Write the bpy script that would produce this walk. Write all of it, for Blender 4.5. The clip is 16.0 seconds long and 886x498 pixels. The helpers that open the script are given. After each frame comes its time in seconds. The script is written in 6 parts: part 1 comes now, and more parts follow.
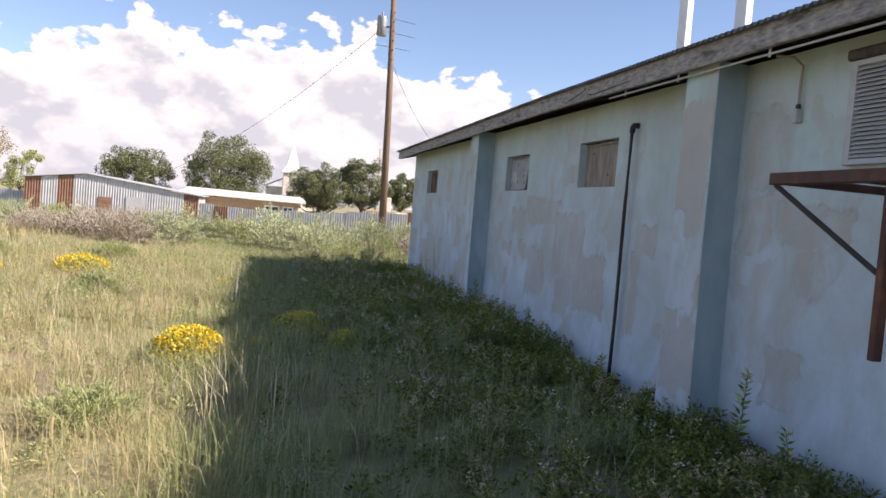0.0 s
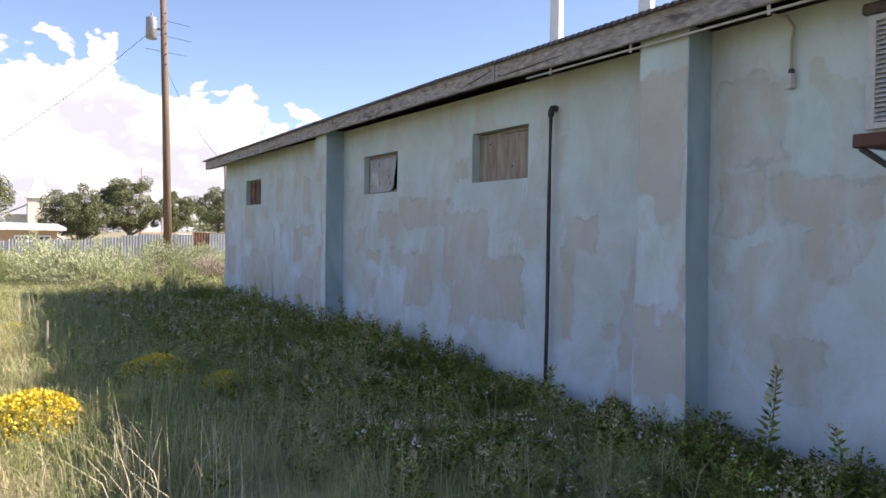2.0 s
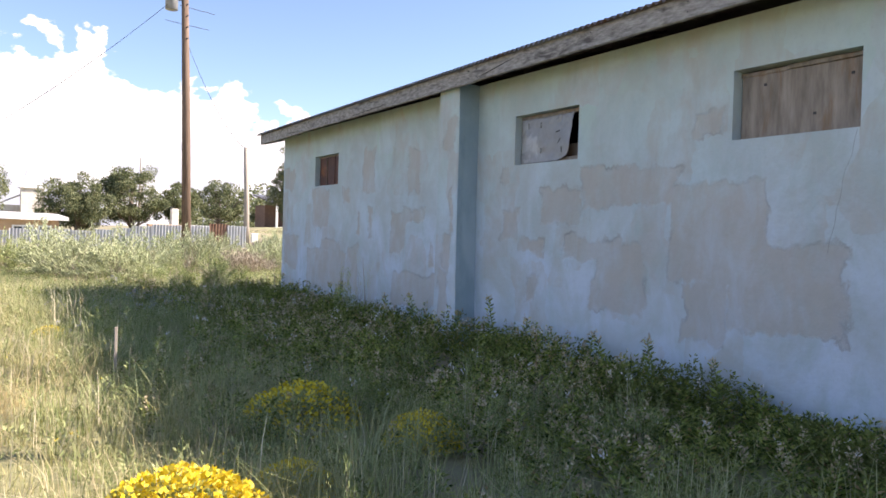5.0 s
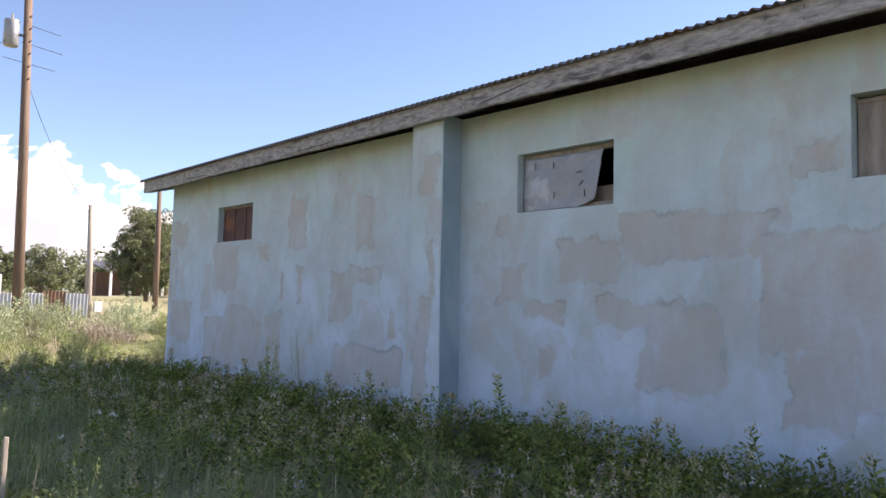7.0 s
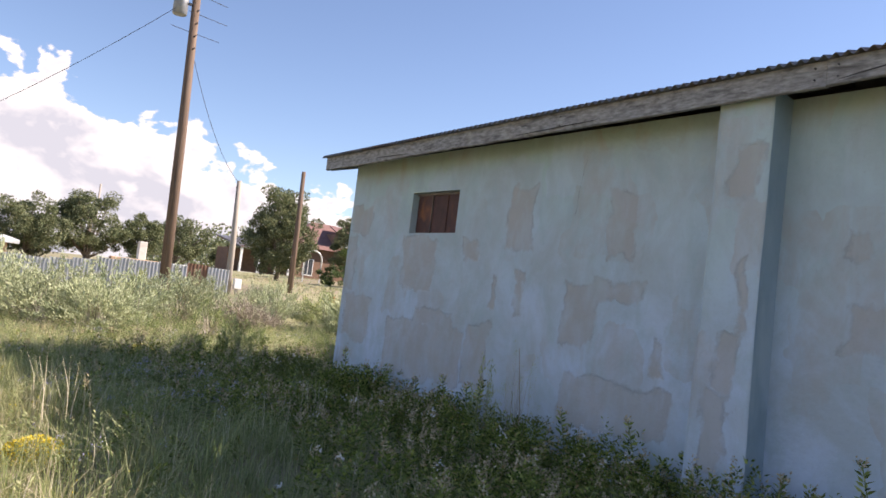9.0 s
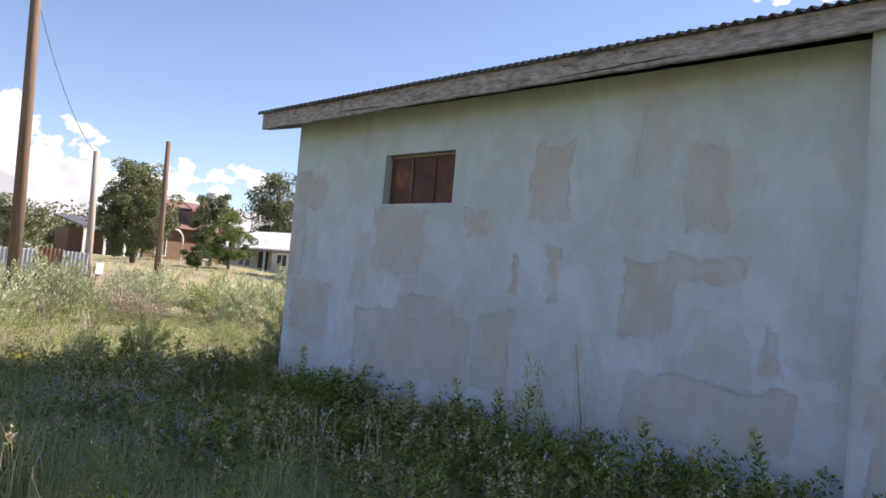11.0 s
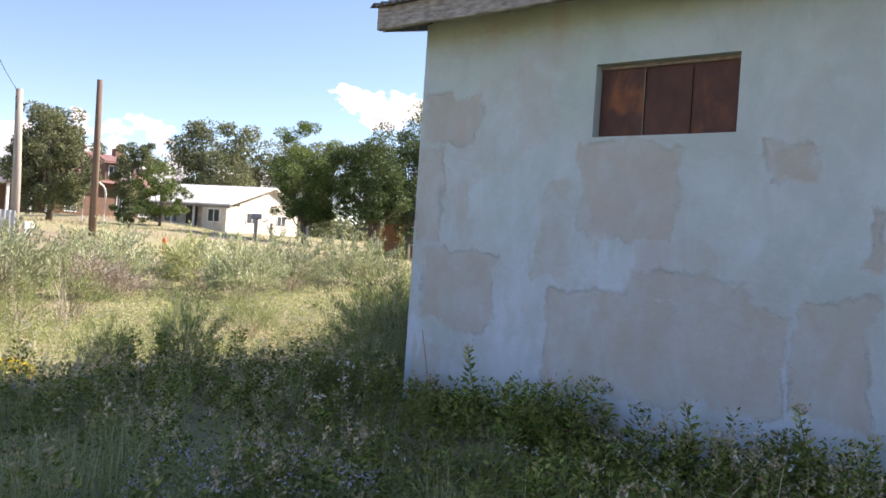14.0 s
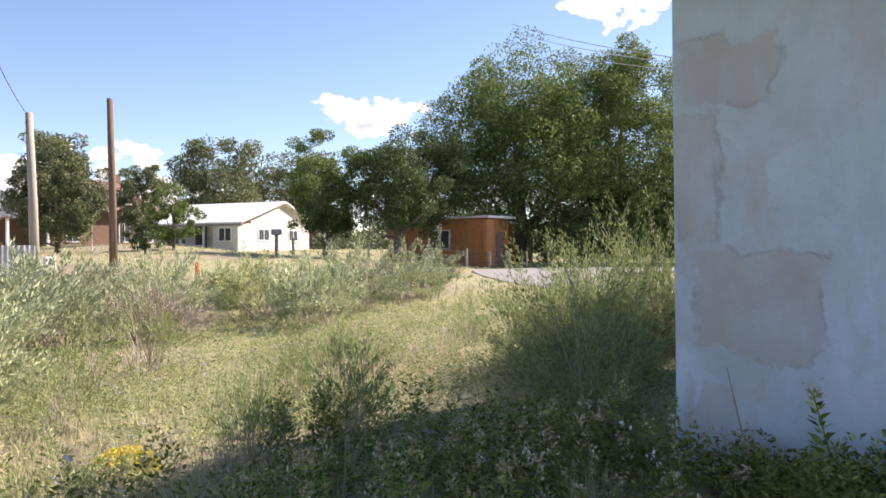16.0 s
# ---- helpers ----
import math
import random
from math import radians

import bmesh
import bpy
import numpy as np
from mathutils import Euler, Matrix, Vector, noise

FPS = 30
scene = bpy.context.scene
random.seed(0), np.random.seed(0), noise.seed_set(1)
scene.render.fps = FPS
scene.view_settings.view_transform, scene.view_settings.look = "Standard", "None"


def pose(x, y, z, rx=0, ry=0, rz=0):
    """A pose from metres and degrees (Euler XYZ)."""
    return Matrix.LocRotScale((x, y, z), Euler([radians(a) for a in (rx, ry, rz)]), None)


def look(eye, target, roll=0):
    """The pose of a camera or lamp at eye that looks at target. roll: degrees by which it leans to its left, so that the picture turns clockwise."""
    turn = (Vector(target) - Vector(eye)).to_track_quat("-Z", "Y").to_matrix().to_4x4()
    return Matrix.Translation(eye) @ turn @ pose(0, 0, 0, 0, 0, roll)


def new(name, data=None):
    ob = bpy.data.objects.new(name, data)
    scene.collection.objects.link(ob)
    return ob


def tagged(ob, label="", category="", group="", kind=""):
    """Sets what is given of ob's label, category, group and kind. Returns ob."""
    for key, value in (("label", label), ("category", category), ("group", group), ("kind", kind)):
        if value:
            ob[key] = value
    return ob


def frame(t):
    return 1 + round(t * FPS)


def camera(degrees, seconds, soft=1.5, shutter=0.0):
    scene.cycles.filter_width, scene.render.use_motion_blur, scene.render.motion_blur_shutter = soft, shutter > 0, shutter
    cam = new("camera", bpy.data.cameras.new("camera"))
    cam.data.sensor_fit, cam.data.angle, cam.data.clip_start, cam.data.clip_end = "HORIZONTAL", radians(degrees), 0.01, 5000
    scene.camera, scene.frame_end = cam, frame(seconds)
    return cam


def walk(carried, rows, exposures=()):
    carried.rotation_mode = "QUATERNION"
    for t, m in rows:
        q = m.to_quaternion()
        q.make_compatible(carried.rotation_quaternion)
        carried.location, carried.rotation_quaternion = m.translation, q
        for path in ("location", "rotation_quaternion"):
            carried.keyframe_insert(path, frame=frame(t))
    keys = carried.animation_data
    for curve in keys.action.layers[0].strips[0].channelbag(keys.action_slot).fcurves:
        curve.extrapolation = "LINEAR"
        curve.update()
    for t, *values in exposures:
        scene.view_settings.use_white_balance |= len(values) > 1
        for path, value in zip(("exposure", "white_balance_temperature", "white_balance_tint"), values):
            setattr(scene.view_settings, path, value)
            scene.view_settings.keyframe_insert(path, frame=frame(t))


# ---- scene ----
cam = camera(59.3, 16.0, soft=1.6)
PATH = [
    (0, (-3.925, -9.097, 1.144), (-3.44, -7.159, 1.055), 4.8),
    (0.5, (-4.262, -8.763, 1.122), (-3.651, -6.862, 0.996), 4.4),
    (1, (-4.393, -8.305, 1.076), (-3.679, -6.437, 1.047), 1.6),
    (1.5, (-4.544, -7.85, 1.012), (-3.764, -6.012, 0.899), 2.0),
    (2, (-4.769, -7.391, 0.991), (-3.743, -5.674, 0.963), 0.9),
    (2.5, (-4.842, -6.903, 0.941), (-3.719, -5.251, 0.849), 0.4),
    (3, (-4.972, -6.47, 0.966), (-3.821, -4.835, 0.9), 1.7),
    (3.5, (-5.151, -5.955, 0.902), (-3.919, -4.382, 0.822), 3.1),
    (4, (-5.182, -5.361, 0.865), (-4.033, -3.724, 0.819), 2.3),
    (4.5, (-5.161, -4.721, 0.818), (-4.134, -3.005, 0.768), 2.2),
    (7, (-5.317, -1.833, 0.682), (-3.95, -0.382, 0.844), 1.5),
    (7.5, (-5.253, -1.315, 0.713), (-3.814, 0.064, 0.885), 4.4),
    (8, (-5.279, -0.767, 0.776), (-3.727, 0.48, 0.972), 2.6),
    (8.5, (-5.149, -0.182, 0.745), (-3.791, 1.279, 0.883), 3.5),
    (9, (-5.236, 0.367, 0.79), (-4.087, 1.998, 0.926), 7.0),
    (9.5, (-5.371, 0.891, 0.799), (-4.139, 2.462, 0.919), 6.4),
    (12, (-5.233, 3.758, 0.745), (-3.661, 4.995, 0.777), 3.5),
    (12.5, (-5.232, 4.333, 0.752), (-3.595, 5.482, 0.696), 3.2),
    (13, (-5.155, 4.911, 0.695), (-3.511, 6.045, 0.596), 3.8),
    (13.5, (-5.007, 5.458, 0.763), (-3.487, 6.753, 0.653), 2.8),
    (14, (-4.916, 6.1, 0.75), (-3.32, 7.305, 0.751), 3.9),
    (14.5, (-4.745, 6.667, 0.74), (-3.155, 7.878, 0.678), -0.3),
    (15, (-4.607, 7.261, 0.715), (-3.065, 8.533, 0.643), 1.7),
    (15.5, (-4.589, 7.851, 0.75), (-2.941, 8.983, 0.719), 4.0),
    (16, (-4.507, 8.466, 0.773), (-2.904, 9.662, 0.778), -0.6),
]
walk(cam, [(t, look(eye, target, roll)) for t, eye, target, roll in PATH], exposures=(
    (0.0, 0.90, 7000, 22), (1.5, 1.05, 7000, 22), (3.5, 1.52, 7000, 22), (4.0, 1.54, 7000, 22), (4.7, 1.40, 7000, 22), (7.0, 1.30, 7000, 22), (8.5, 1.22, 7000, 22), (9.0, 0.97, 7000, 22),
    (9.5, 0.74, 7000, 22), (9.7, 0.74, 7000, 22), (12.0, 1.3, 7000, 22), (12.5, 1.38, 7000, 22), (13.0, 1.48, 7000, 22), (13.5, 1.62, 7000, 22), (14.0, 1.27, 7000, 22), (14.5, 1.22, 7000, 22), (16.0, 1.1, 7000, 22)))

# ---- world and sun ----
SUN_DIR = Vector((1.19, -0.52, 1.0)).normalized()      # towards the sun


def link(nt, a, b):
    nt.links.new(a, b)


def math_node(nt, op, a, b=None, c=None, clamp=False):
    n = nt.nodes.new("ShaderNodeMath")
    n.operation = op
    n.use_clamp = clamp
    for i, v in enumerate((a, b, c)):
        if v is None:
            continue
        if isinstance(v, (int, float)):
            n.inputs[i].default_value = v
        else:
            nt.links.new(v, n.inputs[i])
    return n.outputs[0]


def ramp(nt, fac, stops, interp="LINEAR"):
    n = nt.nodes.new("ShaderNodeValToRGB")
    n.color_ramp.interpolation = interp
    el = n.color_ramp.elements
    while len(el) < len(stops):
        el.new(0.5)
    for e, (p, c) in zip(el, stops):
        e.position = p
        e.color = (c, c, c, 1) if isinstance(c, (int, float)) else (*c, 1)
    if fac is not None:
        nt.links.new(fac, n.inputs[0])
    return n.outputs[0]


def noise_tex(nt, vec, scale, detail=4, rough=0.55, dist=0.0):
    n = nt.nodes.new("ShaderNodeTexNoise")
    n.inputs["Scale"].default_value = scale
    n.inputs["Detail"].default_value = detail
    n.inputs["Roughness"].default_value = rough
    n.inputs["Distortion"].default_value = dist
    if vec is not None:
        nt.links.new(vec, n.inputs["Vector"])
    return n.outputs["Fac"]


def mix_rgb(nt, fac, a, b, blend="MIX"):
    n = nt.nodes.new("ShaderNodeMix")
    n.data_type = "RGBA"
    n.blend_type = blend
    for sock, v in ((n.inputs[0], fac), (n.inputs[6], a), (n.inputs[7], b)):
        if isinstance(v, (int, float)):
            sock.default_value = v
        elif isinstance(v, tuple):
            sock.default_value = (*v, 1)
        else:
            nt.links.new(v, sock)
    return n.outputs[2]


def scaled(nt, vec, sx, sy, sz):
    n = nt.nodes.new("ShaderNodeMapping")
    n.inputs["Scale"].default_value = (sx, sy, sz)
    nt.links.new(vec, n.inputs["Vector"])
    return n.outputs[0]


def build_world():
    w = bpy.data.worlds.new("sky")
    scene.world = w
    w.use_nodes = True
    nt = w.node_tree
    nt.nodes.clear()
    out = nt.nodes.new("ShaderNodeOutputWorld")
    bg = nt.nodes.new("ShaderNodeBackground")
    bg.inputs["Strength"].default_value = 0.1
    sky = nt.nodes.new("ShaderNodeTexSky")
    sky.sky_type = "NISHITA"
    sky.sun_disc = False
    sky.sun_elevation = math.asin(SUN_DIR.z)
    sky.sun_rotation = math.atan2(SUN_DIR.x, SUN_DIR.y)
    sky.altitude = 1800
    sky.air_density, sky.dust_density, sky.ozone_density = 1.1, 0.25, 3.0
    tc = nt.nodes.new("ShaderNodeTexCoord")
    sep = nt.nodes.new("ShaderNodeSeparateXYZ")
    link(nt, tc.outputs["Generated"], sep.inputs[0])
    az = math_node(nt, "MULTIPLY", math_node(nt, "ARCTAN2", sep.outputs[0], sep.outputs[1]), 57.2958)
    el = math_node(nt, "MULTIPLY", math_node(nt, "ARCSINE", sep.outputs[2]), 57.2958)
    # top of the cumulus bank by azimuth
    pos = math_node(nt, "MULTIPLY_ADD", az, 1 / 360, 0.5, clamp=True)
    tops = ((-180, 5), (-60, 7), (-22, 8), (-9, 12.5), (6, 13.5), (16, 11.5), (22, 8.8), (28, 7.4), (33.5, 8.6), (36.5, 5.5), (46, 3.5), (180, 5))
    top = math_node(nt, "MULTIPLY", ramp(nt, pos, [((a + 180) / 360, e / 20) for a, e in tops], "LINEAR"), 20)
    comb = nt.nodes.new("ShaderNodeCombineXYZ")
    link(nt, az, comb.inputs[0])
    link(nt, math_node(nt, "MULTIPLY", el, 1.5), comb.inputs[1])
    puff = noise_tex(nt, comb.outputs[0], 0.22, 8, 0.58, 0.25)
    heap = nt.nodes.new("ShaderNodeTexVoronoi")
    heap.feature = "SMOOTH_F1"
    heap.inputs["Scale"].default_value, heap.inputs["Detail"].default_value = 0.42, 2.0
    heap.inputs["Roughness"].default_value, heap.inputs["Smoothness"].default_value = 0.6, 0.35
    link(nt, comb.outputs[0], heap.inputs["Vector"])
    lump = math_node(nt, "SUBTRACT", 0.5, heap.outputs["Distance"])
    big = noise_tex(nt, comb.outputs[0], 0.06, 3, 0.5)
    band = math_node(nt, "DIVIDE", math_node(nt, "SUBTRACT", top, el), 4.0)
    band = math_node(nt, "MINIMUM", band, 1.5)
    n0 = math_node(nt, "ADD", math_node(nt, "MULTIPLY", math_node(nt, "SUBTRACT", puff, 0.5), 3.4), math_node(nt, "MULTIPLY", lump, 0.7))
    n1 = math_node(nt, "MULTIPLY", math_node(nt, "SUBTRACT", big, 0.5), 1.6)
    dens = math_node(nt, "ADD", math_node(nt, "ADD", band, n0), n1)
    # two clouds that stand alone
    for a0, e0, ra, re in ((47.5, 9.8, 4.6, 1.9), (66.5, 17.5, 4.5, 2.6), (70.0, 22.3, 5.0, 1.9), (-95, 30, 22, 7), (-150, 38, 20, 8), (140, 30, 18, 6)):
        dx = math_node(nt, "DIVIDE", math_node(nt, "SUBTRACT", az, a0), ra)
        dy = math_node(nt, "DIVIDE", math_node(nt, "SUBTRACT", el, e0), re)
        r2 = math_node(nt, "ADD", math_node(nt, "MULTIPLY", dx, dx), math_node(nt, "MULTIPLY", dy, dy))
        d1 = math_node(nt, "ADD", math_node(nt, "MULTIPLY", math_node(nt, "SUBTRACT", 1.0, r2), 0.8), n0)
        dens = math_node(nt, "MAXIMUM", dens, d1)
    mask = ramp(nt, dens, [(0.0, 0.0), (0.22, 1.0)], "EASE")
    # grey bellies: parts with thicker cloud above them
    lift = nt.nodes.new("ShaderNodeMapping")
    lift.inputs["Location"].default_value = (0.7, 2.0, 0)
    link(nt, comb.outputs[0], lift.inputs["Vector"])
    here = noise_tex(nt, comb.outputs[0], 0.15, 6, 0.5, 0.3)
    above = noise_tex(nt, lift.outputs[0], 0.15, 6, 0.5, 0.3)
    diff = math_node(nt, "ADD", math_node(nt, "SUBTRACT", above, here), 0.5)
    diff = math_node(nt, "SUBTRACT", diff, math_node(nt, "MULTIPLY", lump, 0.10))
    low = ramp(nt, math_node(nt, "DIVIDE", el, 20.0), [(0.0, 0.60), (0.40, 0.0)])
    belly = math_node(nt, "ADD", ramp(nt, diff, [(0.50, 0.0), (0.66, 1.0)]), low, clamp=True)
    belly = math_node(nt, "MULTIPLY", belly, ramp(nt, dens, [(0.15, 0.0), (0.7, 1.0)]))
    white = mix_rgb(nt, belly, (6.1, 6.1, 6.1), (3.8, 4.05, 4.55))
    col = mix_rgb(nt, mask, sky.outputs[0], white)
    link(nt, col, bg.inputs[0])
    link(nt, bg.outputs[0], out.inputs[0])


build_world()
sun = new("sun", bpy.data.lights.new("sun", "SUN"))
sun.data.energy, sun.data.angle, sun.data.color = 5.0, radians(0.53), (1.0, 0.95, 0.86)
sun.matrix_world = look((40, -20, 40), (40 - SUN_DIR.x, -20 - SUN_DIR.y, 40 - SUN_DIR.z))


# ---- materials ----
def base_mat(name):
    m = bpy.data.materials.new(name)
    m.use_nodes = True
    nt = m.node_tree
    return m, nt, nt.nodes["Principled BSDF"], nt.nodes["Material Output"]


def coords(nt, kind="Object"):
    return nt.nodes.new("ShaderNodeTexCoord").outputs[kind]


def add_bump(nt, bsdf, height, strength=0.3, distance=0.01):
    b = nt.nodes.new("ShaderNodeBump")
    b.inputs["Strength"].default_value = strength
    b.inputs["Distance"].default_value = distance
    link(nt, height, b.inputs["Height"])
    link(nt, b.outputs[0], bsdf.inputs["Normal"])


def surface_mat(name, lo, hi, scale=6.0, rough=0.8, bump=0.3, stretch=(1, 1, 1), metal=0.0, stain=None, stain_scale=1.2, stain_at=(0.5, 0.65), dist=0.008):
    """A two-scale noisy surface: lo to hi by fine noise, stain by broad noise."""
    m, nt, bsdf, _ = base_mat(name)
    v = scaled(nt, coords(nt), *stretch)
    fine = noise_tex(nt, v, scale, 8, 0.62)
    col = mix_rgb(nt, ramp(nt, fine, [(0.3, 0.0), (0.7, 1.0)]), lo, hi)
    if stain:
        broad = noise_tex(nt, v, stain_scale, 5, 0.6, 0.4)
        col = mix_rgb(nt, ramp(nt, broad, [(stain_at[0], 0.0), (stain_at[1], 1.0)]), col, stain)
    link(nt, col, bsdf.inputs["Base Color"])
    bsdf.inputs["Roughness"].default_value = rough
    bsdf.inputs["Metallic"].default_value = metal
    if bump:
        add_bump(nt, bsdf, fine, bump, dist)
    return m


def leaf_mat(name, stops, trans=0.3, rough=0.6, patch=None, patch_scale=0.35, each=0.0):
    """Foliage whose pieces differ, island by island, over the stops; patch tints whole areas, each sets plants of a kind apart."""
    m, nt, bsdf, out = base_mat(name)
    geo = nt.nodes.new("ShaderNodeNewGeometry")
    col = ramp(nt, geo.outputs["Random Per Island"], stops)
    if patch:
        broad = noise_tex(nt, coords(nt), patch_scale, 3, 0.6)
        col = mix_rgb(nt, ramp(nt, broad, [(0.48, 0.0), (0.62, 0.85)]), col, patch)
    if each:
        info = nt.nodes.new("ShaderNodeObjectInfo")
        col = mix_rgb(nt, 1.0, col, ramp(nt, info.outputs["Random"], [(0.0, (1 - each, 1 - each, 1 - each * 1.1)), (0.5, (1.0, 0.97, 0.85)), (1.0, (1.08, 1.08, 1.0))]), "MULTIPLY")
    link(nt, col, bsdf.inputs["Base Color"])
    bsdf.inputs["Roughness"].default_value = rough
    bsdf.inputs["Specular IOR Level"].default_value = 0.25
    tr = nt.nodes.new("ShaderNodeBsdfTranslucent")
    link(nt, col, tr.inputs[0])
    mx = nt.nodes.new("ShaderNodeMixShader")
    mx.inputs[0].default_value = trans
    link(nt, bsdf.outputs[0], mx.inputs[1])
    link(nt, tr.outputs[0], mx.inputs[2])
    link(nt, mx.outputs[0], out.inputs[0])
    return m


def plaster_mat(name, boxes, least=0.18):
    """Faded blue limewash with bare tan plaster where coats have come off or were patched."""
    m, nt, bsdf, _ = base_mat(name)
    v = coords(nt)

    def shifted(scale, detail, amount):
        wob = nt.nodes.new("ShaderNodeTexNoise")
        wob.inputs["Scale"].default_value, wob.inputs["Detail"].default_value = scale, detail
        link(nt, v, wob.inputs["Vector"])
        off = nt.nodes.new("ShaderNodeVectorMath")
        off.operation = "MULTIPLY_ADD"
        link(nt, wob.outputs["Color"], off.inputs[0])
        off.inputs[1].default_value = (0.0, amount, amount)
        off.inputs[2].default_value = (0.0, -amount / 2, -amount / 2)
        add = nt.nodes.new("ShaderNodeVectorMath")
        add.operation = "ADD"
        link(nt, v, add.inputs[0])
        link(nt, off.outputs[0], add.inputs[1])
        return add.outputs[0]

    sep = nt.nodes.new("ShaderNodeSeparateXYZ")
    link(nt, shifted(2.6, 6, 0.30), sep.inputs[0])
    dist = None
    for y0, z0, hy, hz in boxes:
        dy = math_node(nt, "SUBTRACT", math_node(nt, "ABSOLUTE", math_node(nt, "SUBTRACT", sep.outputs[1], y0)), hy)
        dz = math_node(nt, "SUBTRACT", math_node(nt, "ABSOLUTE", math_node(nt, "SUBTRACT", sep.outputs[2], z0)), hz)
        d = math_node(nt, "MAXIMUM", dy, dz)
        dist = d if dist is None else math_node(nt, "MINIMUM", dist, d)
    edge = math_node(nt, "MULTIPLY_ADD", noise_tex(nt, scaled(nt, v, 1, 1.0, 0.7), 5.0, 8, 0.68), 0.24, -0.12)
    patch = math_node(nt, "MULTIPLY_ADD", math_node(nt, "ADD", dist, edge), -26.0, 0.5, clamp=True)
    # square-ended brush and trowel strokes: cells drawn tall and ragged
    cell = nt.nodes.new("ShaderNodeTexVoronoi")
    cell.distance = "CHEBYCHEV"
    cell.inputs["Scale"].default_value = 1.0
    link(nt, scaled(nt, shifted(3.0, 5, 0.30), 0.0, 2.2, 1.5), cell.inputs["Vector"])
    tone = nt.nodes.new("ShaderNodeSeparateColor")
    link(nt, cell.outputs["Color"], tone.inputs[0])
    stroke = ramp(nt, tone.outputs[0], [(0.62, 0.0), (0.72, 1.0)])
    sep2 = nt.nodes.new("ShaderNodeSeparateXYZ")
    link(nt, v, sep2.inputs[0])
    broad = noise_tex(nt, v, 0.9, 5, 0.6, 0.4)
    high = ramp(nt, math_node(nt, "ADD", math_node(nt, "DIVIDE", sep2.outputs[2], 3.0), math_node(nt, "MULTIPLY_ADD", broad, 0.5, -0.25)), [(0.15, 0.0), (0.8, 1.0)])
    wash = mix_rgb(nt, high, (0.535, 0.635, 0.735), (0.445, 0.585, 0.535))
    wash = mix_rgb(nt, math_node(nt, "MULTIPLY", tone.outputs[1], 0.45), wash, (0.56, 0.62, 0.70))
    cloudy = noise_tex(nt, scaled(nt, v, 1, 1.0, 0.8), 1.6, 8, 0.62, 0.5)
    wash = mix_rgb(nt, ramp(nt, cloudy, [(0.40, 0.0), (0.62, 0.75)]), wash, (0.42, 0.475, 0.465))
    mottle = noise_tex(nt, scaled(nt, shifted(5.0, 4, 0.12), 1, 1.0, 0.55), 4.5, 6, 0.68, 0.3)
    wash = mix_rgb(nt, ramp(nt, mottle, [(0.48, 0.0), (0.66, 0.5)]), wash, (0.385, 0.50, 0.50))
    streak = noise_tex(nt, scaled(nt, v, 1, 4.0, 0.6), 1.6, 6, 0.65, 0.6)
    wash = mix_rgb(nt, ramp(nt, streak, [(0.55, 0.0), (0.75, 0.22)]), wash, (0.62, 0.68, 0.74))
    tan = mix_rgb(nt, noise_tex(nt, v, 3.0, 8, 0.65), (0.36, 0.335, 0.29), (0.53, 0.495, 0.44))
    tan = mix_rgb(nt, math_node(nt, "MULTIPLY", tone.outputs[2], 0.5), tan, (0.44, 0.425, 0.41))
    thin = noise_tex(nt, scaled(nt, v, 1, 1.5, 0.8), 2.6, 8, 0.65, 0.4)
    cover = math_node(nt, "MULTIPLY", patch, ramp(nt, thin, [(0.34, least), (0.58, 0.78)]))
    faint = math_node(nt, "MULTIPLY", stroke, ramp(nt, thin, [(0.40, 0.0), (0.62, 0.5)]))
    col = mix_rgb(nt, math_node(nt, "MAXIMUM", cover, faint), wash, tan)
    speck = noise_tex(nt, v, 38.0, 4, 0.7)
    col = mix_rgb(nt, ramp(nt, speck, [(0.58, 0.0), (0.78, 0.3)]), col, (0.26, 0.27, 0.27))
    link(nt, col, bsdf.inputs["Base Color"])
    bsdf.inputs["Roughness"].default_value = 0.92
    rim = math_node(nt, "SUBTRACT", 1.0, math_node(nt, "MULTIPLY", math_node(nt, "ABSOLUTE", math_node(nt, "ADD", dist, edge)), 45.0), clamp=True)
    rim = math_node(nt, "MULTIPLY", rim, ramp(nt, noise_tex(nt, v, 3.4, 4, 0.6), [(0.45, 0.0), (0.62, 0.5)]))
    link(nt, mix_rgb(nt, rim, col, (0.27, 0.26, 0.25)), bsdf.inputs["Base Color"])
    h = math_node(nt, "ADD", noise_tex(nt, v, 9.0, 8, 0.6), math_node(nt, "MULTIPLY", patch, -0.6))
    add_bump(nt, bsdf, h, 0.6, 0.016)
    return m


# bare patches on the long wall, bay by bay: centre y, centre z, half width, half height
BAY_FAR = ((8.05, 0.18, 0.81, 0.34), (6.98, 0.26, 0.22, 0.36), (7.85, 0.58, 0.41, 0.10), (8.30, 1.21, 0.33, 0.31), (9.97, 1.16, 0.11, 0.36), (9.67, 0.46, 0.33, 0.30), (9.80, 1.78, 0.28, 0.21),
           (6.48, 1.75, 0.20, 0.32), (7.29, 1.39, 0.13, 0.11), (5.50, 0.85, 0.22, 0.28), (5.05, 1.06, 0.26, 0.09), (5.02, 0.06, 0.62, 0.22), (6.78, 0.97, 0.05, 0.18), (6.34, 0.98, 0.05, 0.22),
           (5.10, 1.66, 0.16, 0.30), (4.57, 0.57, 0.05, 0.16))
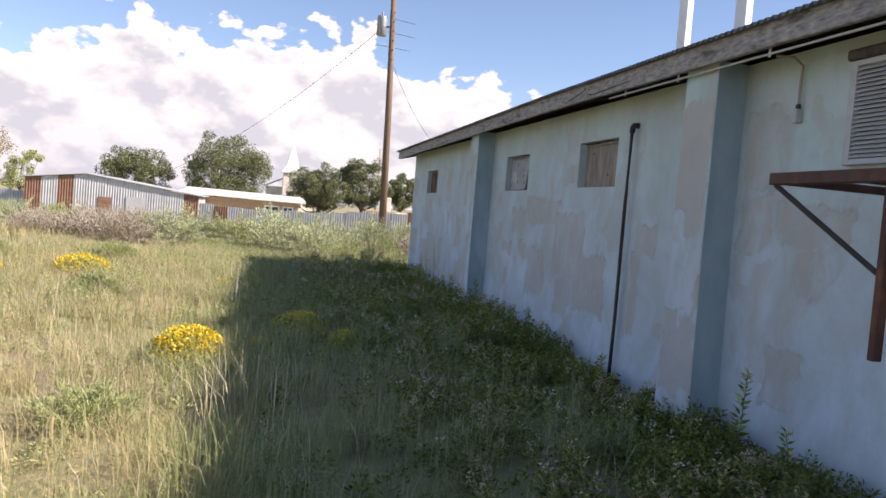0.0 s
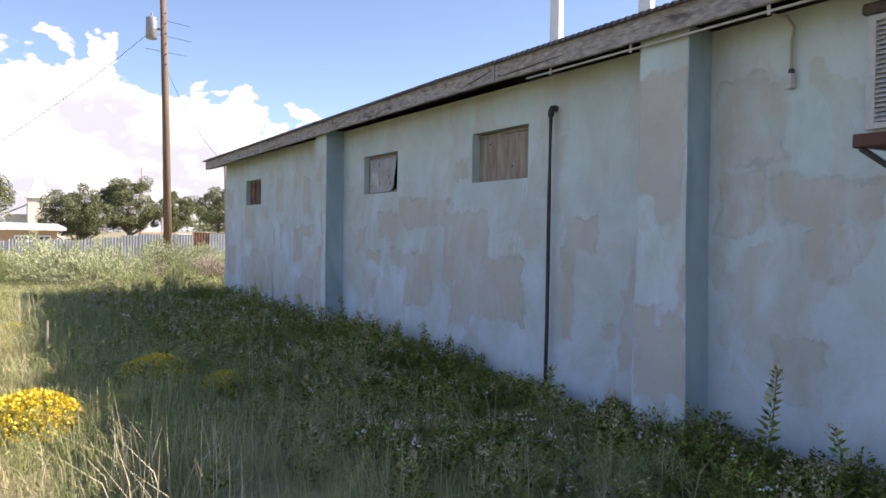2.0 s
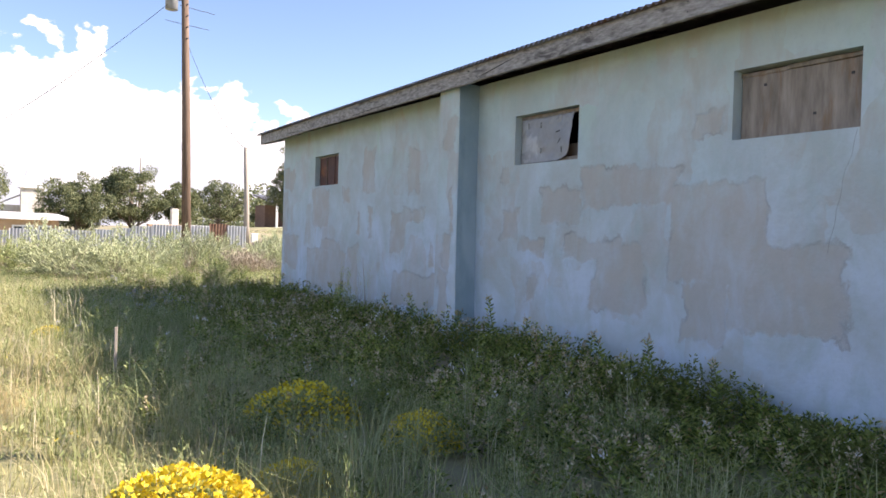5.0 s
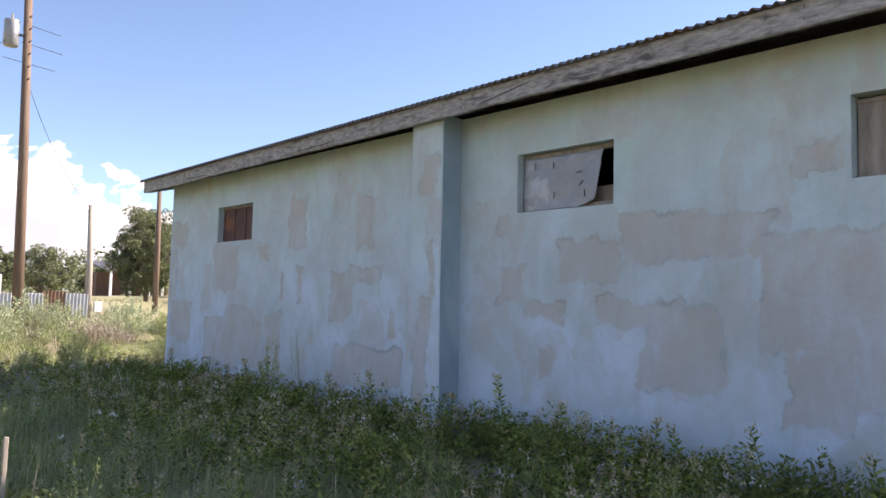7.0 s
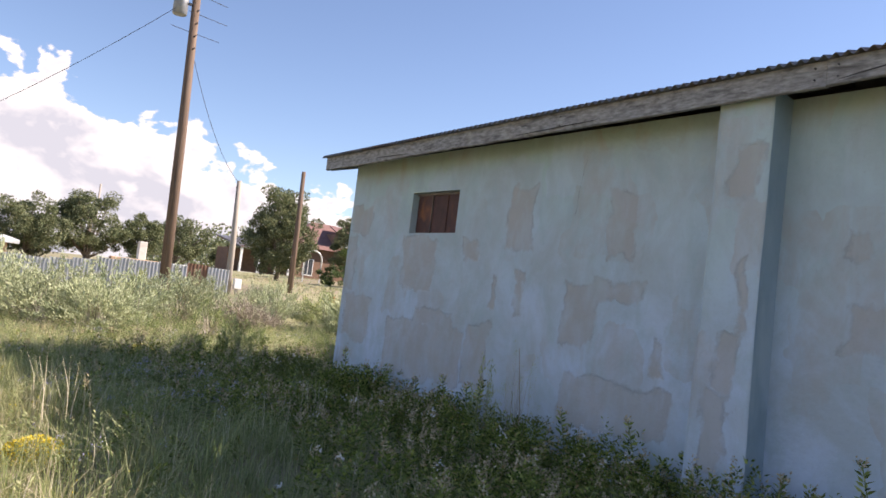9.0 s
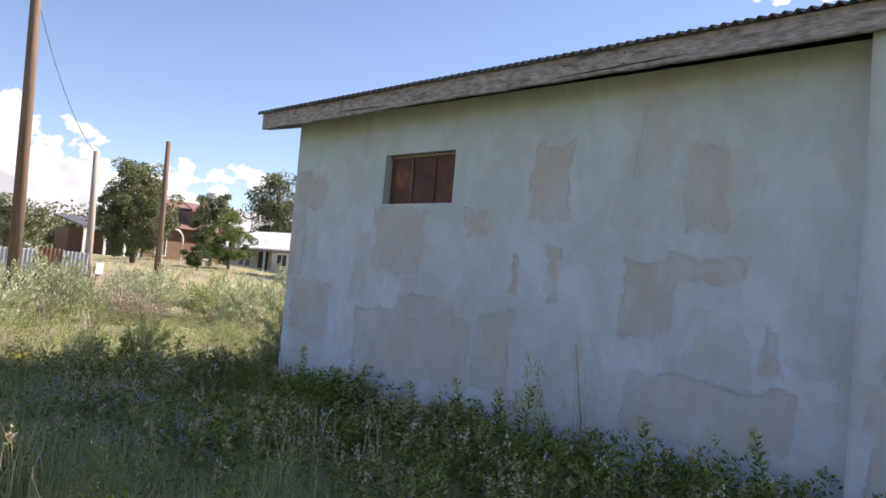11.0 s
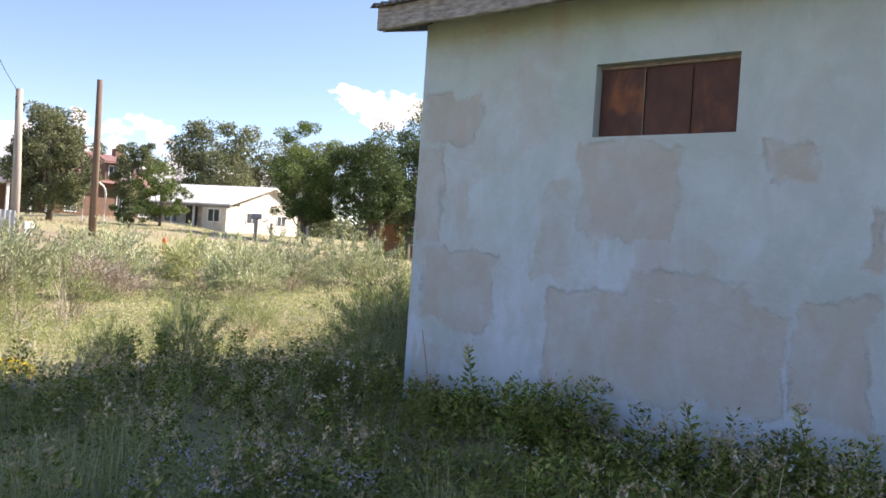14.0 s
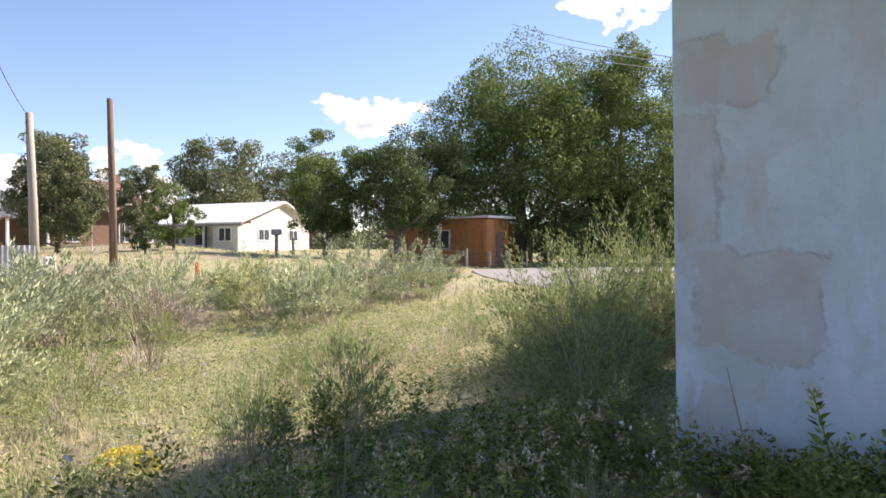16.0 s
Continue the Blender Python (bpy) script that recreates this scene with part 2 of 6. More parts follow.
BAY_MID = ((1.11, 1.29, 0.60, 0.19), (2.03, 1.14, 0.31, 0.20), (2.89, 0.94, 0.16, 0.19), (2.50, 0.72, 0.20, 0.08), (1.55, 0.72, 0.40, 0.10), (1.20, 0.44, 0.33, 0.32), (0.12, 0.86, 0.46, 0.42),
           (-0.52, 0.46, 0.50, 0.36), (0.20, 1.77, 0.15, 0.11), (2.99, 1.53, 0.08, 0.09), (2.47, 0.25, 0.09, 0.14), (0.20, 0.20, 0.20, 0.24), (-1.68, 0.48, 0.10, 0.40), (-2.57, 0.22, 0.14, 0.30),
           (-2.28, 0.16, 0.08, 0.06), (-1.87, 1.01, 0.21, 0.16), (-2.63, 0.78, 0.07, 0.24))
BAY_NEAR = ((-3.72, 1.83, 0.30, 0.30), (-4.29, 1.27, 0.39, 0.14), (-4.31, 0.91, 0.17, 0.20), (-3.64, 1.28, 0.20, 0.20), (-4.1, 0.1, 0.2, 0.22))
M_WALL = plaster_mat("limewashed_plaster", BAY_MID, 0.30)
M_WALL_FAR = plaster_mat("limewashed_plaster_far_bay", BAY_FAR, 0.30)
M_WALL_NEAR = plaster_mat("limewashed_plaster_near_bay", BAY_NEAR, 0.05)
M_PIL = plaster_mat("limewashed_pilaster", ((3.69, 1.96, 0.12, 0.20), (3.66, 1.11, 0.04, 0.27), (3.75, 0.62, 0.07, 0.20), (3.77, 0.10, 0.10, 0.30), (-3.12, 1.81, 0.24, 0.48), (-3.20, 1.25, 0.13, 0.09), (-3.06, 0.11, 0.11, 0.36), (-3.28, 0.15, 0.11, 0.28), (-3.38, 0.46, 0.03, 0.36)), 0.6)
# darker teal than the wall wash, for one flank of each pilaster
M_TEAL = surface_mat("darker_teal_wash", (0.27, 0.37, 0.42), (0.36, 0.47, 0.52), 4, 0.92, 0.3, (1, 1, 0.6), stain=(0.40, 0.50, 0.54), stain_scale=1.4)
M_WOOD = surface_mat("weathered_grey_board", (0.15, 0.14, 0.13), (0.44, 0.42, 0.395), 10, 0.85, 0.9, (1.5, 1.1, 4), stain=(0.10, 0.09, 0.085), stain_scale=2.6, stain_at=(0.56, 0.68))
M_DARKWOOD = surface_mat("dark_rafter_wood", (0.05, 0.045, 0.04), (0.12, 0.10, 0.085), 7, 0.9, 0.4, (1, 3, 3))
M_PLY = surface_mat("weathered_plywood", (0.15, 0.125, 0.10), (0.36, 0.31, 0.26), 3.0, 0.85, 0.5, (1, 4.0, 0.75), stain=(0.22, 0.125, 0.06), stain_scale=1.1, stain_at=(0.55, 0.68))
M_TIN = surface_mat("grey_tin_sheet", (0.24, 0.245, 0.25), (0.33, 0.34, 0.345), 5, 0.5, 0.25, (1, 1, 1), 0.3, stain=(0.42, 0.43, 0.44), stain_scale=3.0, stain_at=(0.55, 0.62))
M_RUST = surface_mat("rusted_sheet_iron", (0.070, 0.032, 0.026), (0.13, 0.058, 0.042), 6, 0.7, 0.4, (1, 1.4, 0.8), 0.2, stain=(0.27, 0.10, 0.035), stain_scale=3.2, stain_at=(0.56, 0.72))
M_ROOFTIN = surface_mat("corrugated_roof_iron", (0.15, 0.15, 0.16), (0.28, 0.28, 0.285), 4, 0.5, 0.2, (1, 1, 1), 0.6, stain=(0.18, 0.10, 0.06))
M_GALV = surface_mat("galvanised_fence_iron", (0.40, 0.41, 0.42), (0.56, 0.57, 0.58), 3, 0.6, 0.2, (1, 1, 0.5), 0.2, stain=(0.30, 0.20, 0.14), stain_scale=0.9, stain_at=(0.58, 0.72))
M_FENCERUST = surface_mat("rusted_fence_iron", (0.16, 0.08, 0.05), (0.30, 0.17, 0.11), 3, 0.8, 0.2)
M_IRON = surface_mat("black_iron_pipe", (0.035, 0.033, 0.035), (0.075, 0.07, 0.07), 12, 0.6, 0.3, metal=0.3)
M_CONDUIT = surface_mat("pale_conduit", (0.34, 0.33, 0.31), (0.50, 0.49, 0.46), 10, 0.6, 0.2)
M_WHITE = surface_mat("white_painted_metal", (0.72, 0.72, 0.70), (0.84, 0.84, 0.82), 5, 0.5, 0.1, stain=(0.60, 0.59, 0.56))
M_LOUVER = surface_mat("grey_painted_louvre", (0.40, 0.41, 0.42), (0.54, 0.55, 0.55), 9, 0.7, 0.2)
M_POLE = surface_mat("pole_timber", (0.10, 0.065, 0.045), (0.21, 0.14, 0.095), 5, 0.85, 0.5, (6, 6, 0.25), stain=(0.25, 0.185, 0.135), stain_scale=0.5)
M_POLEGREY = surface_mat("grey_pole_timber", (0.28, 0.24, 0.20), (0.44, 0.39, 0.33), 5, 0.85, 0.5, (6, 6, 0.25))
M_WIRE = surface_mat("cable_black", (0.03, 0.03, 0.03), (0.05, 0.05, 0.05), 5, 0.6, 0)
M_DARK = surface_mat("dark_interior", (0.03, 0.028, 0.026), (0.06, 0.055, 0.05), 5, 0.9, 0)


def ground_mat():
    m, nt, bsdf, _ = base_mat("dry_meadow_soil")
    v = coords(nt)
    fine = noise_tex(nt, v, 9, 8, 0.65)
    broad = noise_tex(nt, v, 0.25, 6, 0.6)
    soil = mix_rgb(nt, fine, (0.20, 0.155, 0.10), (0.38, 0.32, 0.22))
    straw = mix_rgb(nt, fine, (0.20, 0.20, 0.09), (0.40, 0.38, 0.20))
    col = mix_rgb(nt, ramp(nt, broad, [(0.40, 0.0), (0.58, 1.0)]), soil, straw)
    link(nt, col, bsdf.inputs["Base Color"])
    bsdf.inputs["Roughness"].default_value = 0.95
    add_bump(nt, bsdf, fine, 0.8, 0.05)
    return m


M_SOIL = ground_mat()
M_ASPHALT = surface_mat("worn_asphalt", (0.20, 0.19, 0.185), (0.30, 0.29, 0.28), 20, 0.9, 0.3)


# ---- mesh helpers ----
def mesh_ob(name, bm, material, parent=None, smooth=False):
    me = bpy.data.meshes.new(name)
    bm.normal_update()
    bm.to_mesh(me)
    bm.free()
    if smooth:
        me.polygons.foreach_set("use_smooth", [True] * len(me.polygons))
    if material:
        me.materials.append(material)
    ob = new(name, me)
    if parent:
        ob.parent = parent
    return ob


def part(name, bm, material, parent, label="", smooth=False):
    ob = mesh_ob(name, bm, material, parent, smooth)
    return tagged(ob, label) if label else ob


def add_box(bm, x0, y0, z0, x1, y1, z1, bevel=0.0, m=None):
    r = bmesh.ops.create_cube(bm, size=1.0)
    mat4 = Matrix.Translation(((x0 + x1) / 2, (y0 + y1) / 2, (z0 + z1) / 2)) @ Matrix.Diagonal((abs(x1 - x0), abs(y1 - y0), abs(z1 - z0), 1))
    if m is not None:
        mat4 = m @ mat4
    bmesh.ops.transform(bm, matrix=mat4, verts=r["verts"])
    if bevel:
        edges = list({e for vv in r["verts"] for e in vv.link_edges})
        bmesh.ops.bevel(bm, geom=edges, offset=bevel, segments=1, affect="EDGES")
    return bm


def box(x0, y0, z0, x1, y1, z1, bevel=0.0, m=None):
    return add_box(bmesh.new(), x0, y0, z0, x1, y1, z1, bevel, m)


def add_tube(bm, pts, radii, sides=10, cap=True):
    """A tube along points, each with its radius."""
    pts = [Vector(p) for p in pts]
    if isinstance(radii, (int, float)):
        radii = [radii] * len(pts)
    rings = []
    for i, p in enumerate(pts):
        d = (pts[min(i + 1, len(pts) - 1)] - pts[max(i - 1, 0)]).normalized()
        q = d.to_track_quat("Z", "Y")
        rings.append([bm.verts.new(p + q @ Vector((math.cos(a) * radii[i], math.sin(a) * radii[i], 0))) for a in [2 * math.pi * k / sides for k in range(sides)]])
    for a, b in zip(rings, rings[1:]):
        for k in range(sides):
            bm.faces.new((a[k], a[(k + 1) % sides], b[(k + 1) % sides], b[k]))
    if cap:
        bm.faces.new(rings[0][::-1])
        bm.faces.new(rings[-1])
    return bm


def tube(pts, radii, sides=10, cap=True):
    return add_tube(bmesh.new(), pts, radii, sides, cap)


def empty(name, loc=(0, 0, 0), label="", category="", group="", kind=""):
    ob = new(name)
    ob.location = loc
    return tagged(ob, label, category, group, kind)


def raw_mesh(name, verts, faces_flat, sides, material):
    """A mesh straight from arrays: verts n x 3, faces as a flat index array of equal-sided faces."""
    me = bpy.data.meshes.new(name)
    verts = np.asarray(verts, dtype=np.float32)
    faces_flat = np.asarray(faces_flat, dtype=np.int32).ravel()
    nf = len(faces_flat) // sides
    me.vertices.add(len(verts))
    me.vertices.foreach_set("co", verts.ravel())
    me.loops.add(len(faces_flat))
    me.loops.foreach_set("vertex_index", faces_flat)
    me.polygons.add(nf)
    me.polygons.foreach_set("loop_start", np.arange(nf, dtype=np.int32) * sides)
    me.update(calc_edges=True)
    me.validate()
    if material:
        me.materials.append(material)
    return me


def smooth01(v, a, b):
    t = np.clip((np.asarray(v, dtype=float) - a) / (b - a), 0, 1)
    return t * t * (3 - 2 * t)


def gz(x, y):
    """Height of the ground."""
    x, y = np.asarray(x, dtype=float), np.asarray(y, dtype=float)
    side = 0.30 + 0.70 * smooth01(x, -3, 8) - 0.45 * smooth01(x, 19, 27)
    far = 1.35 * smooth01(y, 12, 42) * side
    far = far + 0.75 * smooth01(y, 37, 50) * smooth01(x, 12, 24)
    bumps = 0.035 * np.sin(x * 0.9 + 1.3) * np.sin(y * 0.7) + 0.02 * np.sin(x * 2.3 + y * 1.7)
    return -0.56 + far + bumps * smooth01(np.abs(y), 400, 100) * (1 - 0.6 * smooth01(x, -1.0, 0.0))


# ---- ground ----
def build_ground():
    s = np.concatenate([[-2600, -1500, -800, -400, -220, -130, -80, -55], np.arange(-40, 60.1, 0.8), [70, 90, 130, 200, 350, 700, 1400, 2600]])
    gx, gy = np.meshgrid(s, s, indexing="ij")
    v = np.stack([gx.ravel(), gy.ravel(), gz(gx, gy).ravel()], 1)
    n = len(s)
    i, j = np.meshgrid(np.arange(n - 1), np.arange(n - 1), indexing="ij")
    a = (i * n + j).ravel()
    f = np.stack([a, a + n, a + n + 1, a + 1], 1)
    me = raw_mesh("ground", v, f, 4, M_SOIL)
    tagged(new("ground", me), "dry earth and straw under the meadow", "ground", kind="structure")


ROAD = [Vector(p) for p in ((17.6, -80), (17.4, 5), (17.4, 15), (18.4, 19.5), (21.5, 23.0), (27, 25.2), (34, 24.6), (40, 22.6), (60, 17), (120, 5))]


def road_line():
    """The road's centre line, drawn out evenly."""
    out = []
    for k in range(len(ROAD) - 1):
        p0, p1, p2, p3 = ROAD[max(k - 1, 0)], ROAD[k], ROAD[k + 1], ROAD[min(k + 2, len(ROAD) - 1)]
        n = max(4, int((p2 - p1).length / 1.2))
        for t in np.arange(n) / n:
            m1, m2 = (p2 - p0) * 0.4, (p3 - p1) * 0.4
            if k == 0 or (p2 - p1).length > 30:
                m1 = m2 = (p2 - p1)
            out.append(p1 * (2 * t**3 - 3 * t**2 + 1) + m1 * (t**3 - 2 * t**2 + t) + p2 * (-2 * t**3 + 3 * t**2) + m2 * (t**3 - t**2))
    return np.array([list(p) for p in out])


ROAD_LINE = road_line()


def off_road(p):
    """Distance of points from the road's centre line."""
    d = np.full(len(p), 1e9)
    for q in ROAD_LINE:
        d = np.minimum(d, np.hypot(p[:, 0] - q[0], p[:, 1] - q[1]))
    return d


def build_road():
    c = ROAD_LINE
    t = np.gradient(c, axis=0)
    t /= np.linalg.norm(t, axis=1, keepdims=True)
    nrm = np.stack([-t[:, 1], t[:, 0]], 1)
    rows = []
    for off, up in ((2.8, 0.03), (1.4, 0.065), (0, 0.08), (-1.4, 0.065), (-2.8, 0.03)):
        q = c + nrm * off
        rows.append(np.stack([q[:, 0], q[:, 1], gz(q[:, 0], q[:, 1]) + up], 1))
    n = len(c)
    k = np.arange(n - 1)
    f = np.concatenate([np.stack([k + o * n, k + (o + 1) * n, k + (o + 1) * n + 1, k + o * n + 1], 1) for o in range(4)])
    tagged(new("road", raw_mesh("road", np.concatenate(rows), f, 4, M_ASPHALT)), "worn grey asphalt village road", "road", kind="structure")


build_ground()
build_road()

# ---- the long building ----
EAVE_X, ROOF_Z, SLOPE, Y0, Y1 = -0.42, 2.63, 0.28, -13.0, 10.12
OPENINGS = ((7.60, 8.58, 1.60, 2.106), (1.80, 2.84, 1.60, 2.138), (-1.06, -0.02, 1.615, 2.165), (-6.1, -4.62, 0.0, 0.0))


def eave_dz(y):
    """The old eave line drops a little towards the far gable."""
    return 0.073 - 0.0095 * np.maximum(y, 0.0)


def wall_bm(y0, y1, z0, z1, holes, thick):
    """The long wall with openings that go through it, in the plane x = 0."""
    ys = sorted({y0, y1, -3.16, 3.75, *[h[0] for h in holes], *[h[1] for h in holes]})
    zs = sorted({z0, z1, *[h[2] for h in holes], *[h[3] for h in holes]})
    bm = bmesh.new()
    solid = lambda i, j: 0 <= i < len(ys) - 1 and 0 <= j < len(zs) - 1 and not any(h[0] <= ys[i] and ys[i + 1] <= h[1] and h[2] <= zs[j] and zs[j + 1] <= h[3] for h in holes)
    quad = lambda *p: bm.faces.new([bm.verts.new(q) for q in p])
    for i in range(len(ys) - 1):
        for j in range(len(zs) - 1):
            if not solid(i, j):
                continue
            a, b, c, d = ys[i], ys[i + 1], zs[j], zs[j + 1]
            quad((0, a, c), (0, a, d), (0, b, d), (0, b, c)).material_index = 1 if a >= 3.75 else 2 if b <= -3.16 else 0
            quad((thick, a, c), (thick, b, c), (thick, b, d), (thick, a, d))
            if not solid(i - 1, j):
                quad((0, a, c), (thick, a, c), (thick, a, d), (0, a, d))
            if not solid(i + 1, j):
                quad((0, b, c), (0, b, d), (thick, b, d), (thick, b, c))
            if not solid(i, j - 1):
                quad((0, a, c), (0, b, c), (thick, b, c), (thick, a, c))
            if not solid(i, j + 1):
                quad((0, a, d), (thick, a, d), (thick, b, d), (0, b, d))
    bmesh.ops.remove_doubles(bm, verts=bm.verts, dist=1e-4)
    return bm


def build_building():
    w = mesh_ob("wall_west", wall_bm(Y0, Y1, -0.9, 2.585, [h for h in OPENINGS if h[3] > 0], 0.32), M_WALL)
    w.data.materials.append(M_WALL_FAR)
    w.data.materials.append(M_WALL_NEAR)
    tagged(w, "faded blue limewashed plaster wall with bare tan patches", "wall", kind="structure")
    for nm, y in (("wall_north", Y1 - 0.32), ("wall_south", Y0)):
        bm = bmesh.new()
        add_box(bm, 0.32, y, -0.9, 7.0, y + 0.32, 2.52)
        v = [bm.verts.new(p) for p in ((0.0, y, 2.52), (7.3, y, 2.52), (3.65, y, 3.6), (0.0, y + 0.32, 2.52), (7.3, y + 0.32, 2.52), (3.65, y + 0.32, 3.6))]
        for q in ((0, 1, 2), (3, 5, 4), (0, 3, 4, 1), (1, 4, 5, 2), (2, 5, 3, 0)):
            bm.faces.new([v[k] for k in q])
        tagged(mesh_ob(nm, bm, M_WALL), "blue limewashed plaster gable wall", "wall", kind="structure")
    tagged(mesh_ob("wall_east", box(7.0, Y0, -0.9, 7.3, Y1, 2.52), M_WALL), "plain plaster back wall", "wall", kind="structure")
    tagged(mesh_ob("floor", box(0.32, Y0 + 0.32, -0.7, 7.0, Y1 - 0.32, -0.5), M_DARK), "bare dark floor inside", "floor", kind="structure")
    tagged(mesh_ob("ceiling", box(0.33, Y0 + 0.32, 2.40, 7.0, Y1 - 0.32, 2.46), M_DARKWOOD), "dark board ceiling", "ceiling", kind="structure")
    # pilasters, a little wider at the foot
    for y0, y1 in ((3.52, 3.98), (-3.39, -2.885)):
        bm = bmesh.new()
        n = 14
        rows = []
        for k in range(n + 1):
            z = -0.9 + (2.585 + 0.9) * k / n
            f = max(0.0, (1.2 - z)) * 0.02
            j = lambda s: 0.008 * noise.noise(Vector((s, z * 2.1, y0)))
            rows.append([bm.verts.new(p) for p in ((0.0, y0 + 0.05 - f, z), (-0.22, y0 + 0.02 - f + j(1) * 0.5, z), (-0.303, y0 + 0.0 - f + j(2), z), (-0.312, y0 + 0.016 - f + j(3), z), (-0.312, y1 - 0.035 + f + j(4), z), (-0.29, y1 + f + j(5), z), (0.0, y1 + 0.02 + f, z))])
        for a, b in zip(rows, rows[1:]):
            for k in range(6):
                # faces on the -y flank take the darker teal, the rest the pilaster plaster
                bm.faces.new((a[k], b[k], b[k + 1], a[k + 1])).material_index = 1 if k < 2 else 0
        bm.faces.new(rows[-1])
        pil = mesh_ob("pilaster", bm, M_PIL)
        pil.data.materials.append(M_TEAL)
        tagged(pil, "plastered blue buttress pilaster with bare tan patches", "pilaster", kind="structure")


def build_roof():
    roof = empty("roof", (0, 0, 0), "rusty corrugated iron roof with a weathered grey fascia board", "roof", kind="structure")
    pitch, amp = 0.079, 0.0165
    ys = np.arange(Y0 - 0.2, Y1 + 0.21, pitch / 6)
    wave = amp * np.sin(2 * np.pi * ys / pitch)
    top = 3.65
    lines = []
    for x in (EAVE_X - 0.055, top, 7.75):
        z = ROOF_Z + 0.026 + SLOPE * (min(x, 2 * top - x) - EAVE_X)
        lines.append(np.stack([np.full_like(ys, x), ys, z + wave + eave_dz(ys)], 1))
    low = [l - np.array([0, 0, 0.004]) for l in lines]
    v = np.concatenate(lines + low)
    n = len(ys)
    k = np.arange(n - 1)
    f = []
    for o in (0, 1):
        f.append(np.stack([k + o * n, k + (o + 1) * n, k + (o + 1) * n + 1, k + o * n + 1], 1))
        f.append(np.stack([k + (o + 3) * n, k + (o + 3) * n + 1, k + (o + 4) * n + 1, k + (o + 4) * n], 1))
    f.append(np.stack([k, k + 1, k + 1 + 3 * n, k + 3 * n], 1))
    me = raw_mesh("sheet", v, np.concatenate(f), 4, M_ROOFTIN)
    sheet = new("sheet", me)
    sheet.parent = roof
    # fascia boards, butted end to end
    cuts = (Y0 - 0.2, -7.4, -1.04, 3.1, Y1 + 0.18)
    for i, (a, b) in enumerate(zip(cuts, cuts[1:])):
        bm = bmesh.new()
        n = int((b - a) / 0.12)
        rows = []
        for k in range(n + 1):
            y = a + 0.003 + (b - a - 0.006) * k / n
            s = 0.010 * noise.noise(Vector((y * 0.6, i, 0))) + 0.004 * noise.noise(Vector((y * 4, i, 7)))
            zt, zb = 2.636 + float(eave_dz(y)) + s * 0.5, 2.462 + float(eave_dz(y)) + s + 0.006 * noise.noise(Vector((y * 3, 5, i)))
            x = EAVE_X + 0.006 * (i % 2) + 0.006 * noise.noise(Vector((y * 0.5, 9, i)))
            rows.append([bm.verts.new(p) for p in ((x, y, zb + 0.006), (x, y, zt), (x + 0.04, y, zt), (x + 0.04, y, zb), (x + 0.006, y, zb))])
        for p, q in zip(rows, rows[1:]):
            for k in range(5):
                bm.faces.new((p[k], q[k], q[(k + 1) % 5], p[(k + 1) % 5]))
        bm.faces.new(rows[0])
        bm.faces.new(rows[-1][::-1])
        part("fascia_board", bm, M_WOOD, roof, "cracked grey weathered fascia board")
    for (ya, za), (yb, zb2) in (((-0.42, 2.555), (-1.0, 2.655)), ((3.02, 2.535), (2.35, 2.635)), ((-1.1, 2.57), (-2.1, 2.60)), ((6.2, 2.50), (5.1, 2.53)), ((8.9, 2.50), (8.2, 2.49))):
        pts = [(EAVE_X - 0.001, ya + (yb - ya) * k / 5 + 0.01 * math.sin(k * 2.2), za + (zb2 - za) * k / 5 + 0.005 * math.sin(k * 3.1)) for k in range(6)]
        part("split", tube(pts, [0.0015, 0.004, 0.005, 0.005, 0.004, 0.0015], 5), M_DARK, roof, "dark split in the fascia board")
    for yb in (-1.12, -0.96, 3.02, 3.18, 5.6, 7.9, 1.2, 0.1):
        for dz2 in (0.05, 0.13):
            part("nail", tube([(EAVE_X - 0.006, yb, 2.462 + float(eave_dz(yb)) + dz2), (EAVE_X + 0.01, yb, 2.462 + float(eave_dz(yb)) + dz2)], 0.006, 6), M_IRON, roof)
    # rafter tails and the boards above them
    y = Y0
    rafter = box(0, -0.03, -0.085, 0.9, 0.03, 0.0)
    rot = Matrix.Rotation(-math.atan(SLOPE), 4, "Y")
    bmesh.ops.transform(rafter, matrix=rot, verts=rafter.verts)
    first = part("rafter", rafter, M_DARKWOOD, roof)
    first.location = (EAVE_X + 0.045, Y0 + 0.1, 2.575 + 0.073)
    for k in range(1, 32):
        o = new("rafter", first.data)
        o.parent = roof
        o.location = (EAVE_X + 0.045, Y0 + 0.1 + k * 0.742, 2.575 + float(eave_dz(Y0 + 0.1 + k * 0.742)))
    bm = box(0, Y0 - 0.15, 0.002, 4.2, Y1 + 0.15, 0.022)
    bmesh.ops.transform(bm, matrix=Matrix.Translation((EAVE_X + 0.045, 0, 2.578)) @ rot, verts=bm.verts)
    part("sheathing", bm, M_DARKWOOD, roof, "dark boards under the iron")
    # barge boards on the far gable
    for yb in (Y1 + 0.165, Y0 - 0.185):
        bm = box(0, yb - 0.015, -0.165, 4.24, yb + 0.02, 0.02)
        bmesh.ops.transform(bm, matrix=Matrix.Translation((EAVE_X + 0.045, 0, 2.60)) @ rot, verts=bm.verts)
        part("barge_board", bm, M_WOOD, roof)


build_building()
build_roof()

